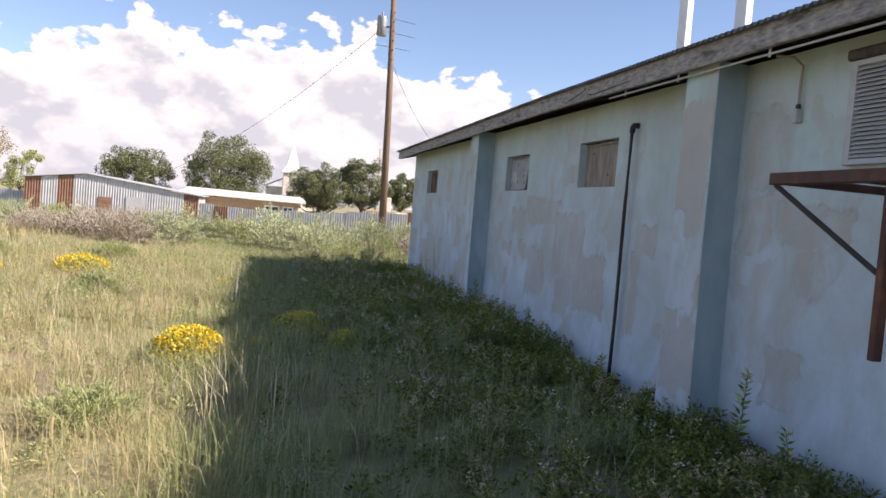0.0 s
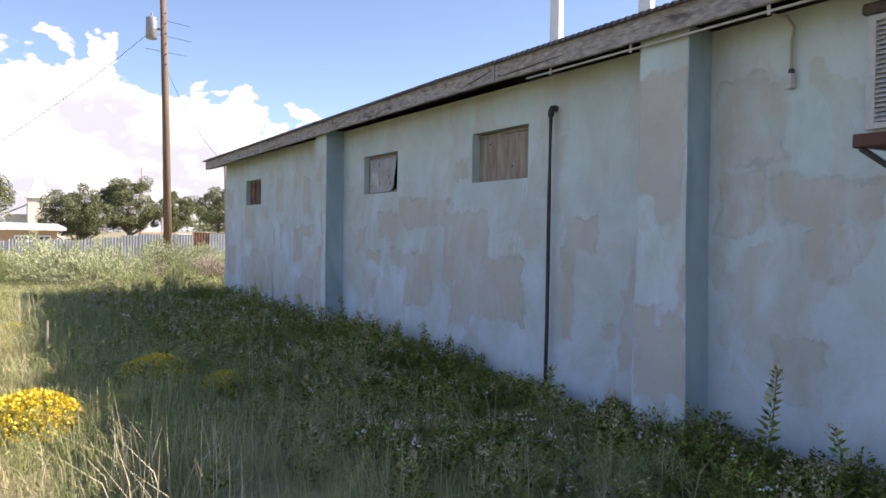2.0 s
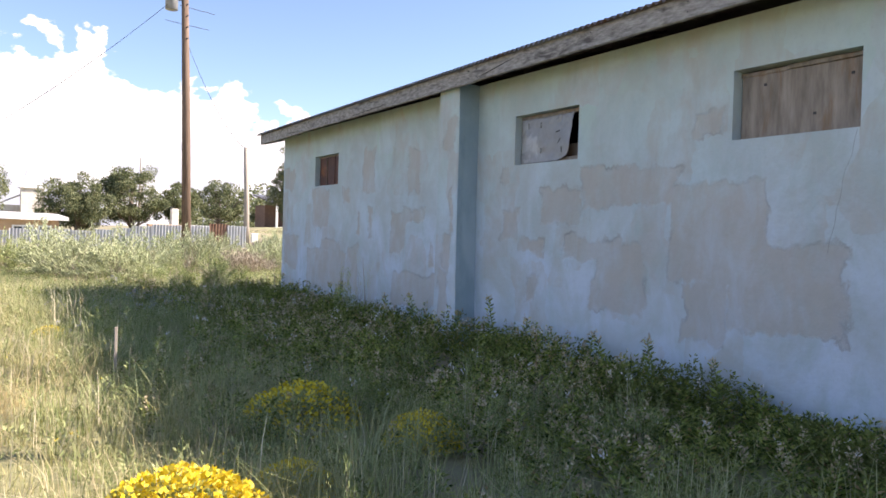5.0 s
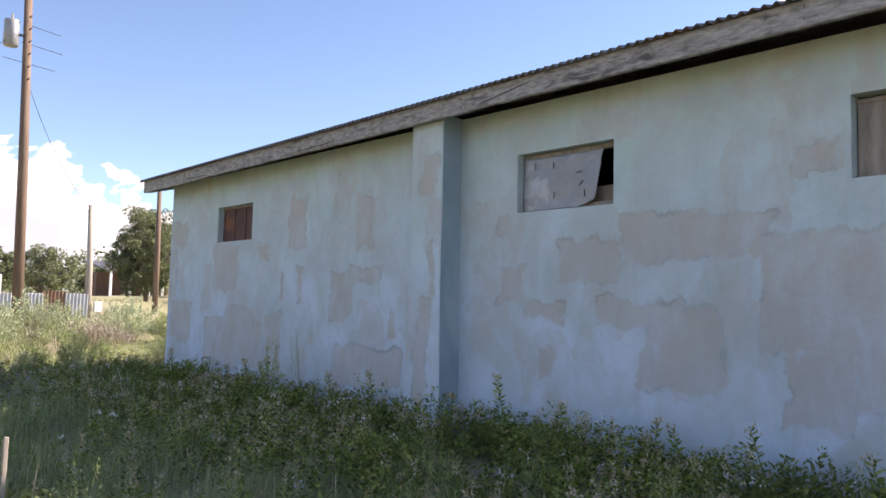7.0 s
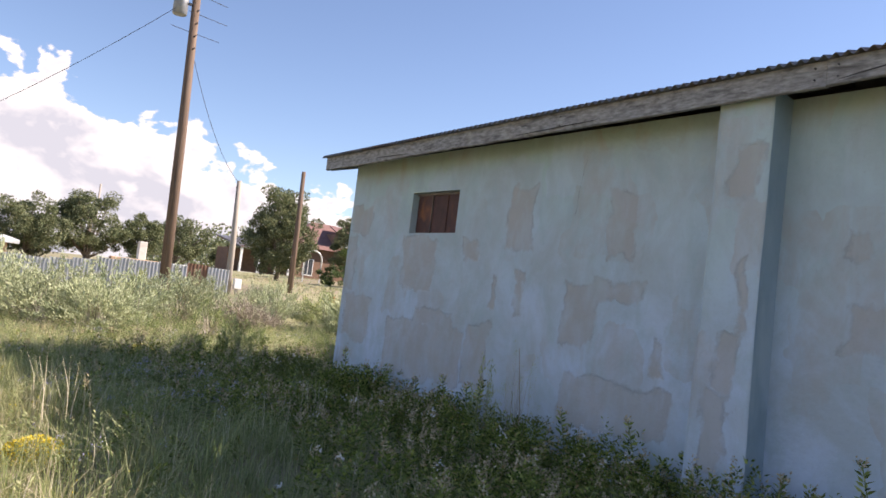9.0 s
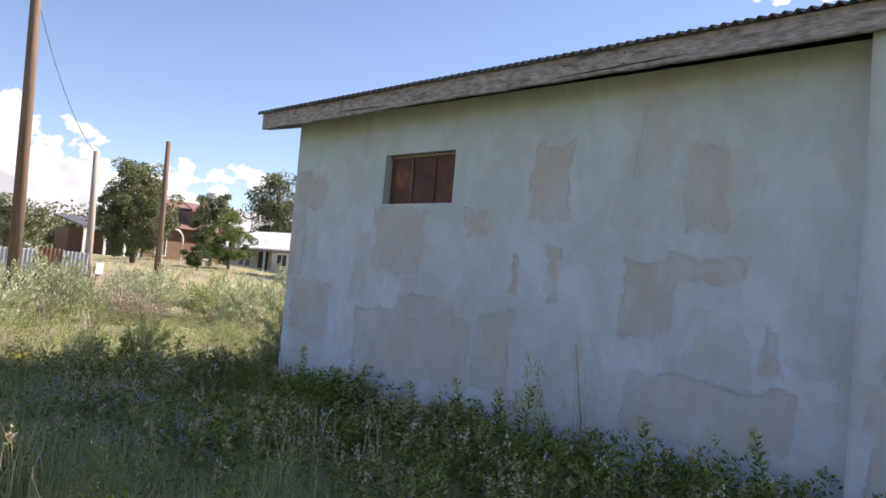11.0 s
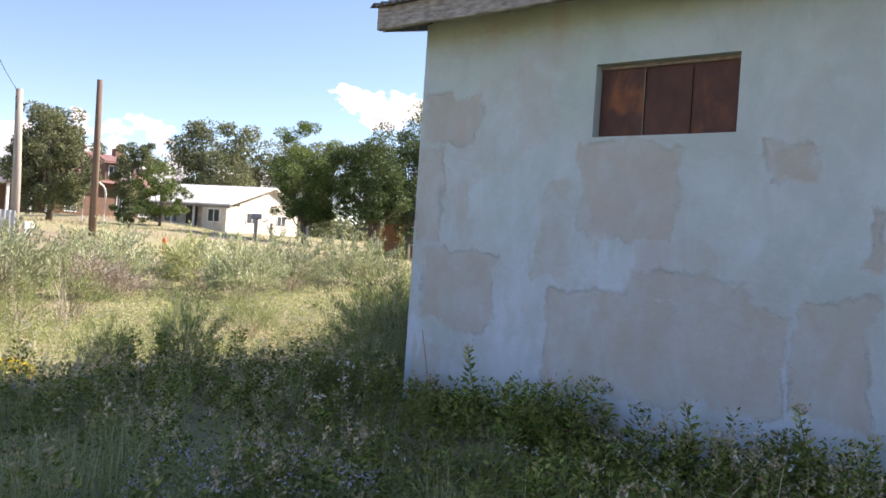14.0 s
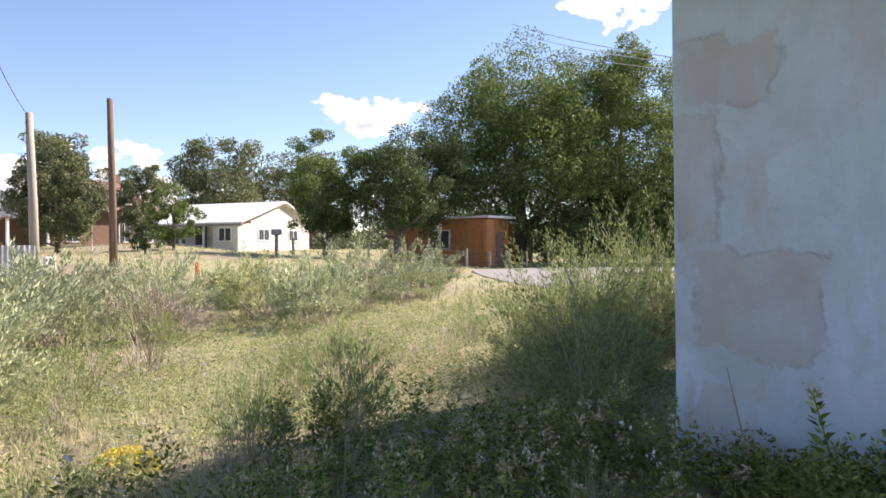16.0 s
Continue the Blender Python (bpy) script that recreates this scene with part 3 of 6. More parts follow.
# ---- openings of the building and what is fixed to it ----
def window_rust():
    y0, y1, z0, z1 = OPENINGS[0]
    w = empty("window_1", (0.09, (y0 + y1) / 2, z0), "small window closed with three rusted sheet-iron panels", "window", kind="structure")
    L = y1 - y0
    for k in range(3):
        a, b = -L / 2 + L * k / 3 + 0.004, -L / 2 + L * (k + 1) / 3 - 0.004
        part("panel", box(0.006 * (k % 2), a, 0.012, 0.012 + 0.006 * (k % 2), b, z1 - z0 - 0.02, 0.002), M_RUST, w)
    # one seam in the rust colour, the other in the paler plywood colour
    for a, m in ((-L / 6, M_RUST), (L / 6, M_PLY)):
        part("seam", box(-0.012, a - 0.003, 0.012, 0.0, a + 0.003, z1 - z0 - 0.03, 0.002), m, w, "raised seam between two sheet-iron panels")
    part("sill_strip", box(-0.03, -L / 2 + 0.003, 0.0, 0.012, L / 2 - 0.003, 0.012), M_PLY, w)
    part("head_strip", box(-0.02, -L / 2 + 0.003, z1 - z0 - 0.026, 0.02, L / 2 - 0.003, z1 - z0 - 0.004), M_PLY, w, "pale wooden head strip")


def window_tin():
    y0, y1, z0, z1 = OPENINGS[1]
    w = empty("window_2", (0.085, (y0 + y1) / 2, z0), "window half covered by a bent grey tin sheet", "window", kind="structure")
    L, H = y1 - y0, z1 - z0
    bm = bmesh.new()
    nu, nv = 48, 26
    g = []
    for i in range(nu + 1):
        row = []
        for j in range(nv + 1):
            u, v = i / nu, j / nv
            right = -L / 2 + 0.16 + 0.08 * (1 - v)
            y = L / 2 - 0.01 + (right - L / 2) * u
            z = 0.012 + (H - 0.055) * v
            if u > 0.75 and v < 0.25:
                z += (u - 0.75) / 0.25 * (0.25 - v) * 0.22
            x = 0.012 * noise.noise(Vector((u * 4, v * 3, 2))) - 0.03 * max(0, u - 0.7) ** 2 / 0.09 * (0.6 + 0.4 * (1 - v)) + 0.005 * noise.noise(Vector((u * 14, v * 7, 5))) + 0.022 * max(0.0, v - 0.55) * max(0.0, u - 0.3) * 4 * noise.noise(Vector((u * 24, v * 15, 9)))
            row.append(bm.verts.new((x, y, z)))
        g.append(row)
    for i in range(nu):
        for j in range(nv):
            bm.faces.new((g[i][j], g[i][j + 1], g[i + 1][j + 1], g[i + 1][j]))
    sheet = part("tin_sheet", bm, M_TIN, w, "creased grey tin sheet, pulled loose at one end", smooth=True)
    sol = sheet.modifiers.new("thickness", "SOLIDIFY")
    sol.thickness = 0.0025
    for y, z, tilt in ((L / 2 - 0.15, 0.42, 0.0), (L / 2 - 0.36, 0.41, 0.0), (L / 2 - 0.37, 0.14, 0.0), (L / 2 - 0.70, 0.13, 0.0), (L / 2 - 0.66, 0.22, 0.7), (L / 2 - 0.64, 0.32, 1.4)):
        part("slit", box(-0.002, -0.0035, -0.03, 0.002, 0.0035, 0.03, 0, Matrix.Translation((-0.016, y, z)) @ Matrix.Rotation(tilt, 4, "X")), M_DARK, sheet, "short dark slit in the tin")
    part("frame_bottom", box(0.02, -L / 2 + 0.004, 0.002, 0.07, L / 2 - 0.004, 0.05, 0.003), M_PLY, w)
    part("frame_top", box(0.0, -L / 2 + 0.004, H - 0.045, 0.06, L / 2 - 0.004, H - 0.006, 0.003), M_PLY, w)
    part("frame_side", box(0.03, -L / 2 + 0.004, 0.05, 0.08, -L / 2 + 0.035, H - 0.045, 0.003), M_DARKWOOD, w)
    part("inner_board", box(0.12, -L / 2 + 0.01, 0.05, 0.14, L / 2 - 0.01, 0.2), M_PLY, w)


def window_ply():
    y0, y1, z0, z1 = OPENINGS[2]
    w = empty("window_3", (0.095, (y0 + y1) / 2, z0), "window boarded up with weathered stained plywood", "window", kind="structure")
    L, H = y1 - y0, z1 - z0
    part("plywood_sheet", box(0.0, -L / 2 + 0.012, 0.012, 0.014, L / 2 - 0.01, H - 0.045, 0.002), M_PLY, w)
    part("head_strip", box(-0.02, -L / 2 + 0.005, H - 0.044, 0.03, 0.1, H - 0.012, 0.003), M_PLY, w)
    part("head_strip", box(-0.012, 0.104, H - 0.05, 0.03, L / 2 - 0.005, H - 0.02, 0.003), M_PLY, w)
    part("sill_strip", box(-0.01, -L / 2 + 0.005, 0.0, 0.02, L / 2 - 0.005, 0.011), M_DARKWOOD, w)
    for y, z in ((-0.12, 0.15), (0.3, 0.42), (-0.4, 0.4)):
        part("nail_plate", box(-0.004, y - 0.012, z - 0.01, 0.0, y + 0.012, z + 0.01), M_IRON, w)


window_rust()
window_tin()
window_ply()


def louvre_window():
    w = empty("window_4", (-0.02, -5.18, 1.70), "grey louvred vent window under a dark hood", "window", kind="structure")
    W, H = 1.2, 0.70
    for a, b in ((-W / 2, -W / 2 + 0.06), (-0.03, 0.03), (W / 2 - 0.06, W / 2)):
        part("stile", box(-0.05, a, 0.0, 0.018, b, H, 0.004), M_LOUVER, w)
    for a, b in ((0.0, 0.04), (H - 0.04, H)):
        for s in (-1, 1):
            part("rail", box(-0.05, s * 0.285 - 0.255, a + 0.001, 0.016, s * 0.285 + 0.255, b - 0.001, 0.003), M_LOUVER, w)
    part("backing", box(-0.005, -W / 2 + 0.06, 0.04, 0.015, W / 2 - 0.06, H - 0.04), M_DARK, w)
    bm = box(-0.02, -0.255, -0.003, 0.02, 0.255, 0.003)
    bmesh.ops.transform(bm, matrix=Matrix.Rotation(radians(-38), 4, "Y"), verts=bm.verts)
    first = part("slat", bm, M_LOUVER, w)
    first.location = (-0.03, -0.285, 0.06)
    for k in range(42):
        i, s = k % 21, 1 if k > 20 else -1
        if k == 0:
            continue
        o = new("slat", first.data)
        o.parent = w
        o.location = (-0.03, s * 0.285, 0.06 + i * 0.0292)
    part("hood", box(-0.075, -W / 2 - 0.02, H + 0.003, 0.018, W / 2 + 0.02, H + 0.075, 0.012), M_DARKWOOD, w, "dark weathered wooden hood")


louvre_window()


def rusty_bracket():
    b = empty("wall_bracket", (0, -5.6, 1.5), "rusted steel shelf frame braced off the wall", "bracket")
    part("front_bar", box(-0.96, -0.9, -0.02, -0.90, 0.55, 0.05, 0.006), M_RUST, b)
    for y in (0.52, -0.1, -0.85):
        part("cross_bar", box(-0.9, y - 0.02, -0.015, -0.003, y + 0.02, 0.035, 0.004), M_RUST, b)
    part("top_board", box(-0.85, -0.85, 0.037, -0.05, 0.3, 0.062, 0.004), M_DARKWOOD, b, "loose dark board lying on the frame")
    part("brace", tube([(-0.93, 0.52, -0.02), (-0.62, -0.02, -0.50)], 0.016, 8), M_IRON, b)
    part("hanger", box(-0.65, -0.05, -0.95, -0.59, 0.0, 0.0, 0.006), M_RUST, b, "rusted hanging steel flat")
    part("wall_plate", box(-0.03, -0.9, -0.06, -0.002, 0.56, -0.015, 0.004), M_RUST, b)


rusty_bracket()

pipe = empty("vent_pipe", (-0.07, -1.50, -0.6), "thin black iron pipe up the wall with an elbow", "pipe")
part("riser", tube([(0, 0.02, -0.1), (0.006, 0.012, 0.8), (-0.004, 0.0, 2.0), (0, 0.0, 2.80)], 0.019, 12), M_IRON, pipe, smooth=True)
part("elbow", tube([(0, 0, 2.77), (0.003, 0, 2.82), (0.02, 0, 2.85), (0.05, 0, 2.852), (0.085, 0, 2.852)], [0.029, 0.031, 0.031, 0.030, 0.033], 12), M_IRON, pipe, smooth=True)

eave = empty("eave_conduit", (-0.36, -1.5, 2.49), "pale electrical conduit strapped below the eave", "conduit")
part("tube", tube([(0, 0, 0.01), (0.0, -1.3, 0.01), (0.005, -2.4, 0.012), (0.0, -6, 0.0), (0, -11, 0.0)], 0.010, 8), M_CONDUIT, eave, smooth=True)
for y in (-0.35, -1.35, -2.6, -3.9, -5.2):
    part("hanger", box(-0.004, y - 0.012, -0.014, 0.004, y + 0.012, 0.06), M_CONDUIT, eave)
drop = empty("switch_drop", (-0.03, -4.04, 2.06), "grey conduit drop ending in a small outlet box", "outlet")
part("tube", tube([(-0.25, -0.03, 0.44), (-0.10, -0.03, 0.45), (-0.01, -0.02, 0.40), (0, 0.0, 0.30), (0, 0, 0.1)], 0.010, 8), M_POLEGREY, drop, smooth=True)
part("outlet_box", box(-0.03, -0.022, -0.02, 0.028, 0.022, 0.085, 0.006), M_LOUVER, drop)
part("coupling", box(-0.016, -0.016, 0.086, 0.016, 0.016, 0.12, 0.005), M_IRON, drop)


def wall_crack(pts):
    bm = bmesh.new()
    for a, b in zip(pts, pts[1:]):
        a, b = Vector(a), Vector(b)
        n = 6
        prev = None
        for k in range(n + 1):
            p = a.lerp(b, k / n) + Vector((0, random.uniform(-0.012, 0.012), 0))
            cur = (bm.verts.new((-0.0025, p.y - 0.0009, p.z)), bm.verts.new((-0.0025, p.y + 0.0009, p.z)))
            if prev:
                bm.faces.new((prev[0], prev[1], cur[1], cur[0]))
            prev = cur
    return bm


for pts in (((0, -1.62, 2.25), (0, -1.95, 2.45), (0, -1.98, 2.50)), ((0, -1.40, 2.22), (0, -1.22, 1.9)), ((0, -1.05, 1.6), (0, -0.98, 1.35), (0, -0.86, 0.75)), ((0, 5.62, 2.3), (0, 5.70, 1.75))):
    tagged(mesh_ob("trim_crack", wall_crack(pts), M_DARK), "thin dark crack in the wall plaster", "crack", kind="structure")

for x, y in ((1.52, 0.41), (1.04, -1.62)):
    f = empty("roof_flue", (x, y, ROOF_Z + SLOPE * (x - EAVE_X)), "tall square white flue on the iron roof", "flue")
    f.rotation_euler = (0, 0, radians(24))
    part("shaft", box(-0.065, -0.065, -0.1, 0.065, 0.065, 4.3, 0.006), M_WHITE, f)
    part("flashing", box(-0.15, -0.15, 0.02, 0.15, 0.15, 0.14, 0.03), M_ROOFTIN, f)
    part("cap", box(-0.10, -0.10, 4.31, 0.10, 0.10, 4.36, 0.012), M_WHITE, f)

# ---- vegetation ----
RNG = np.random.default_rng(7)


def blades(name, pts, height, width, material, lean=0.35, droop=0.3):
    """One mesh of grass blades: a tapering strip of two pieces each."""
    n = len(pts)
    a = RNG.uniform(0, 2 * np.pi, n)
    d = np.stack([np.cos(a), np.sin(a), np.zeros(n)], 1)
    s = np.stack([-np.sin(a), np.cos(a), np.zeros(n)], 1)
    h = np.broadcast_to(height, (n,))[:, None] * 1.0
    w = np.broadcast_to(width, (n,))[:, None] * 0.5
    ln = RNG.normal(0, lean, (n, 1)) * h
    up = np.array([[0, 0, 1.0]])
    mid = pts + d * ln * 0.4 + up * h * 0.55
    tip = pts + d * (ln * (1.0 + droop)) + up * h * (1 - 0.25 * np.abs(ln / h))
    v = np.stack([pts - s * w, pts + s * w, mid - s * w * 0.8, mid + s * w * 0.8, tip], 1).reshape(-1, 3)
    b = np.arange(n) * 5
    f = np.stack([b, b + 1, b + 3, b + 3, b + 2, b, b + 2, b + 3, b + 4], 1).reshape(-1, 3)
    return raw_mesh(name, v, f, 3, material)


def leaves_at(pts, dirs, length, width, fold=0.25):
    """Rhomb-shaped leaves: base, two sides, tip. Returns arrays."""
    n = len(pts)
    d = dirs / np.maximum(np.linalg.norm(dirs, axis=1, keepdims=True), 1e-6)
    r = RNG.normal(size=(n, 3))
    s = np.cross(d, r)
    s /= np.maximum(np.linalg.norm(s, axis=1, keepdims=True), 1e-6)
    u = np.cross(s, d)
    l = np.broadcast_to(length, (n,))[:, None]
    w = np.broadcast_to(width, (n,))[:, None]
    v = np.stack([pts, pts + d * l * 0.45 + s * w * 0.5 + u * w * fold, pts + d * l, pts + d * l * 0.45 - s * w * 0.5 + u * w * fold], 1).reshape(-1, 3)
    b = np.arange(n) * 4
    return v, np.stack([b, b + 1, b + 2, b + 3], 1)


def field(n, x0, x1, y0, y1, clump=0.0, per=8):
    """Points on the ground in a rectangle, bunched in tufts where clump is given."""
    if clump:
        c = n // per + 1
        cx, cy = RNG.uniform(x0, x1, c) + RNG.normal(0, 0.04 * (x1 - x0), c), RNG.uniform(y0, y1, c) + RNG.normal(0, 0.03 * (y1 - y0), c)
        x = np.repeat(cx, per)[:n] + RNG.normal(0, clump, n)
        y = np.repeat(cy, per)[:n] + RNG.normal(0, clump, n)
    else:
        x, y = RNG.uniform(x0, x1, n) + RNG.normal(0, 0.012 * (x1 - x0), n), RNG.uniform(y0, y1, n) + RNG.normal(0, 0.012 * (y1 - y0), n)
    return np.stack([x, y, gz(x, y) - 0.01], 1)


def keep(p, extra=None):
    """Leave out the building's plot and the road."""
    inside = (p[:, 0] > -0.03) & (p[:, 0] < 7.4) & (p[:, 1] > Y0) & (p[:, 1] < Y1 + 0.03)
    pil = (p[:, 0] > -0.33) & (((p[:, 1] > 3.45) & (p[:, 1] < 4.05)) | ((p[:, 1] > -3.48) & (p[:, 1] < -2.86)))
    road = off_road(p) < 3.0
    ok = ~(inside | pil | road)
    if extra is not None:
        ok &= extra(p)
    return p[ok]


G_SUN = leaf_mat("sunlit_meadow_grass", [(0.0, (0.20, 0.24, 0.08)), (0.3, (0.34, 0.36, 0.14)), (0.6, (0.52, 0.47, 0.25)), (0.85, (0.66, 0.57, 0.36)), (1.0, (0.76, 0.68, 0.49))], 0.42, patch=(0.62, 0.51, 0.29), patch_scale=0.6)
G_FAR = leaf_mat("silvery_far_grass", [(0.0, (0.26, 0.30, 0.14)), (0.5, (0.44, 0.44, 0.25)), (1.0, (0.62, 0.56, 0.37))], 0.35, patch=(0.62, 0.53, 0.32), patch_scale=0.4)
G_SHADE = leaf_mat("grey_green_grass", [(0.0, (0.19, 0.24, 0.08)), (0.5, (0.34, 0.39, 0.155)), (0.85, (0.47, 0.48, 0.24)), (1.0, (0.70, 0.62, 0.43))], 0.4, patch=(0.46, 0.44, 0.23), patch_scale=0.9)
G_STRAW = leaf_mat("dry_straw", [(0.0, (0.50, 0.43, 0.28)), (1.0, (0.76, 0.68, 0.50))], 0.2)
L_WEED = leaf_mat("weed_leaf", [(0.0, (0.045, 0.07, 0.014)), (0.4, (0.17, 0.22, 0.04)), (0.75, (0.33, 0.39, 0.09)), (0.92, (0.47, 0.50, 0.15)), (0.97, (0.42, 0.26, 0.13)), (1.0, (0.56, 0.43, 0.25))], 0.28, patch=(0.155, 0.18, 0.05), patch_scale=1.3)
L_SAGE = leaf_mat("sage_leaf", [(0.0, (0.24, 0.29, 0.17)), (0.4, (0.42, 0.47, 0.30)), (1.0, (0.60, 0.63, 0.46))], 0.2, each=0.35)
L_SAGE2 = leaf_mat("chamisa_leaf", [(0.0, (0.23, 0.28, 0.11)), (0.5, (0.38, 0.43, 0.19)), (1.0, (0.55, 0.55, 0.29))], 0.3)
L_DRY = leaf_mat("dead_twig", [(0.0, (0.25, 0.205, 0.155)), (1.0, (0.52, 0.46, 0.37))], 0.1)
L_KOCHIA = leaf_mat("tumbleweed_leaf", [(0.0, (0.13, 0.18, 0.06)), (0.5, (0.26, 0.32, 0.12)), (1.0, (0.44, 0.47, 0.23))], 0.35)
L_TREE = leaf_mat("cottonwood_leaf", [(0.0, (0.07, 0.11, 0.03)), (0.5, (0.14, 0.20, 0.06)), (1.0, (0.25, 0.32, 0.11))], 0.35)
L_DARKTREE = leaf_mat("dark_elm_leaf", [(0.0, (0.05, 0.08, 0.03)), (0.5, (0.085, 0.125, 0.045)), (1.0, (0.14, 0.19, 0.07))], 0.25)
L_JUNIPER = leaf_mat("juniper_needle", [(0.0, (0.10, 0.125, 0.06)), (0.5, (0.16, 0.185, 0.09)), (1.0, (0.26, 0.27, 0.145))], 0.2)
M_BARK = surface_mat("grey_brown_bark", (0.10, 0.08, 0.06), (0.22, 0.18, 0.14), 8, 0.9, 0.6, (3, 3, 0.6))
F_WHITE = leaf_mat("white_petal", [(0.0, (0.72, 0.70, 0.67)), (1.0, (0.86, 0.85, 0.84))], 0.3)
F_BUFF = leaf_mat("faded_seed_head", [(0.0, (0.36, 0.28, 0.16)), (0.7, (0.56, 0.46, 0.29)), (1.0, (0.70, 0.62, 0.45))], 0.2)
F_LILAC = leaf_mat("lilac_petal", [(0.0, (0.36, 0.33, 0.54)), (1.0, (0.58, 0.55, 0.70))], 0.3)
F_YELLOW = leaf_mat("yellow_flower_head", [(0.0, (0.60, 0.42, 0.02)), (0.6, (0.82, 0.64, 0.04)), (1.0, (0.88, 0.75, 0.14))], 0.25)


def stuff(name, me, label, category):
    return tagged(new(name, me), label, category, kind="stuff")


def patchiness(p, size, seed=0.0):
    """A soft field between 0 and 1 over the ground, with features of about the size given."""
    x, y = p[:, 0] / size * 2.2 + seed, p[:, 1] / size * 2.2 - seed * 1.7
    f = np.sin(x + 1.3 * np.sin(y * 0.71 + seed)) + np.sin(y * 1.17 + 1.1 * np.sin(x * 0.83)) + 0.6 * np.sin(2.3 * x - 1.9 * y + seed) + 0.5 * np.sin(1.7 * x + 2.9 * y)
    return np.clip(0.5 + f / 5.0, 0, 1)


def grow_grass():
    tuft = lambda p, lo, hi, size, power=1.5, seed=0.0: (lo + (hi - lo) * RNG.uniform(0, 1, len(p)) ** power) * (0.45 + 0.85 * patchiness(p, size, seed))
    # sunlit meadow beside the path
    p = keep(field(105000, -10.0, -3.8, -11, 14, 0.055, 14), lambda q: ((q[:, 0] < -3.4) | (q[:, 1] > 11)) & (patchiness(q, 0.5, 4.0) > RNG.uniform(-0.1, 0.75, len(q))))
    stuff("meadow_grass", blades("meadow_grass", p, tuft(p, 0.10, 0.46, 1.1), RNG.uniform(0.003, 0.007, len(p)), G_SUN, 0.75, 0.7), "tall yellow-green meadow grass going to straw", "grass")
    p = keep(field(45000, -26, -8.8, -12, 22, 0.12, 12))
    stuff("meadow_grass", blades("meadow_grass", p, tuft(p, 0.12, 0.44, 2.0), RNG.uniform(0.010, 0.018, len(p)), G_SUN, 0.7, 0.6), "pale dry meadow grass in open sun", "grass")
    p = keep(field(75000, -6, 16, 10.5, 21, 0.08, 14), lambda q: q[:, 1] > 11.5)
    stuff("meadow_grass", blades("meadow_grass", p, tuft(p, 0.06, 0.32, 1.2, 1.6, 2.0) * (1 - 0.6 * smooth01(p[:, 1], 15, 17)), RNG.uniform(0.005, 0.010, len(p)), G_FAR, 0.7, 0.6), "silvery green grass beyond the building", "grass")
    p = keep(field(40000, -30, 45, 19, 60, 0.25, 12))
    stuff("meadow_grass", blades("meadow_grass", p, tuft(p, 0.06, 0.20, 3.0), RNG.uniform(0.02, 0.04, len(p)), G_FAR, 0.6), "far dry grass between bushes and houses", "grass")
    p = keep(field(14000, 7.5, 45, -20, 19, 0.25, 10))
    stuff("meadow_grass", blades("meadow_grass", p, RNG.uniform(0.10, 0.25, len(p)), RNG.uniform(0.03, 0.06, len(p)), G_FAR), "dry grass along the village road", "grass")
    # fine grass in the shade, thinning out towards the wall
    p = keep(field(125000, -4.6, -0.5, -10, 12.5, 0.045, 16), lambda q: (RNG.uniform(0, 1, len(q)) < np.clip((-1.2 - q[:, 0]) / 1.6, 0.05, 1)) & (patchiness(q, 0.45, 7.0) > RNG.uniform(0.0, 0.7, len(q))))
    stuff("shade_grass", blades("shade_grass", p, tuft(p, 0.14, 0.46, 0.8, 1.4, 5.0), RNG.uniform(0.003, 0.0065, len(p)), G_SHADE, 0.55, 0.6), "fine grey-green grass in the building's shade", "grass")
    # straw stalks that stand above the rest
    p = np.concatenate([keep(field(1300, -9, -3.3, -9, 13, 0.12, 5)), field(70, -4.25, -3.55, -3.9, -2.6), field(36, -4.2, -3.8, 6.3, 7.3), field(40, -2.4, -1.5, 6.0, 7.2, 0.07, 10), field(30, -2.0, -1.2, 12.0, 12.7)])
    stuff("straw_stalks", blades("straw_stalks", p, np.concatenate([RNG.uniform(0.26, 0.5, len(p) - 176), RNG.uniform(0.40, 0.70, 176)]), RNG.uniform(0.003, 0.0065, len(p)), G_STRAW, 0.38), "bleached seed stalks standing above the grass", "grass")


grow_grass()


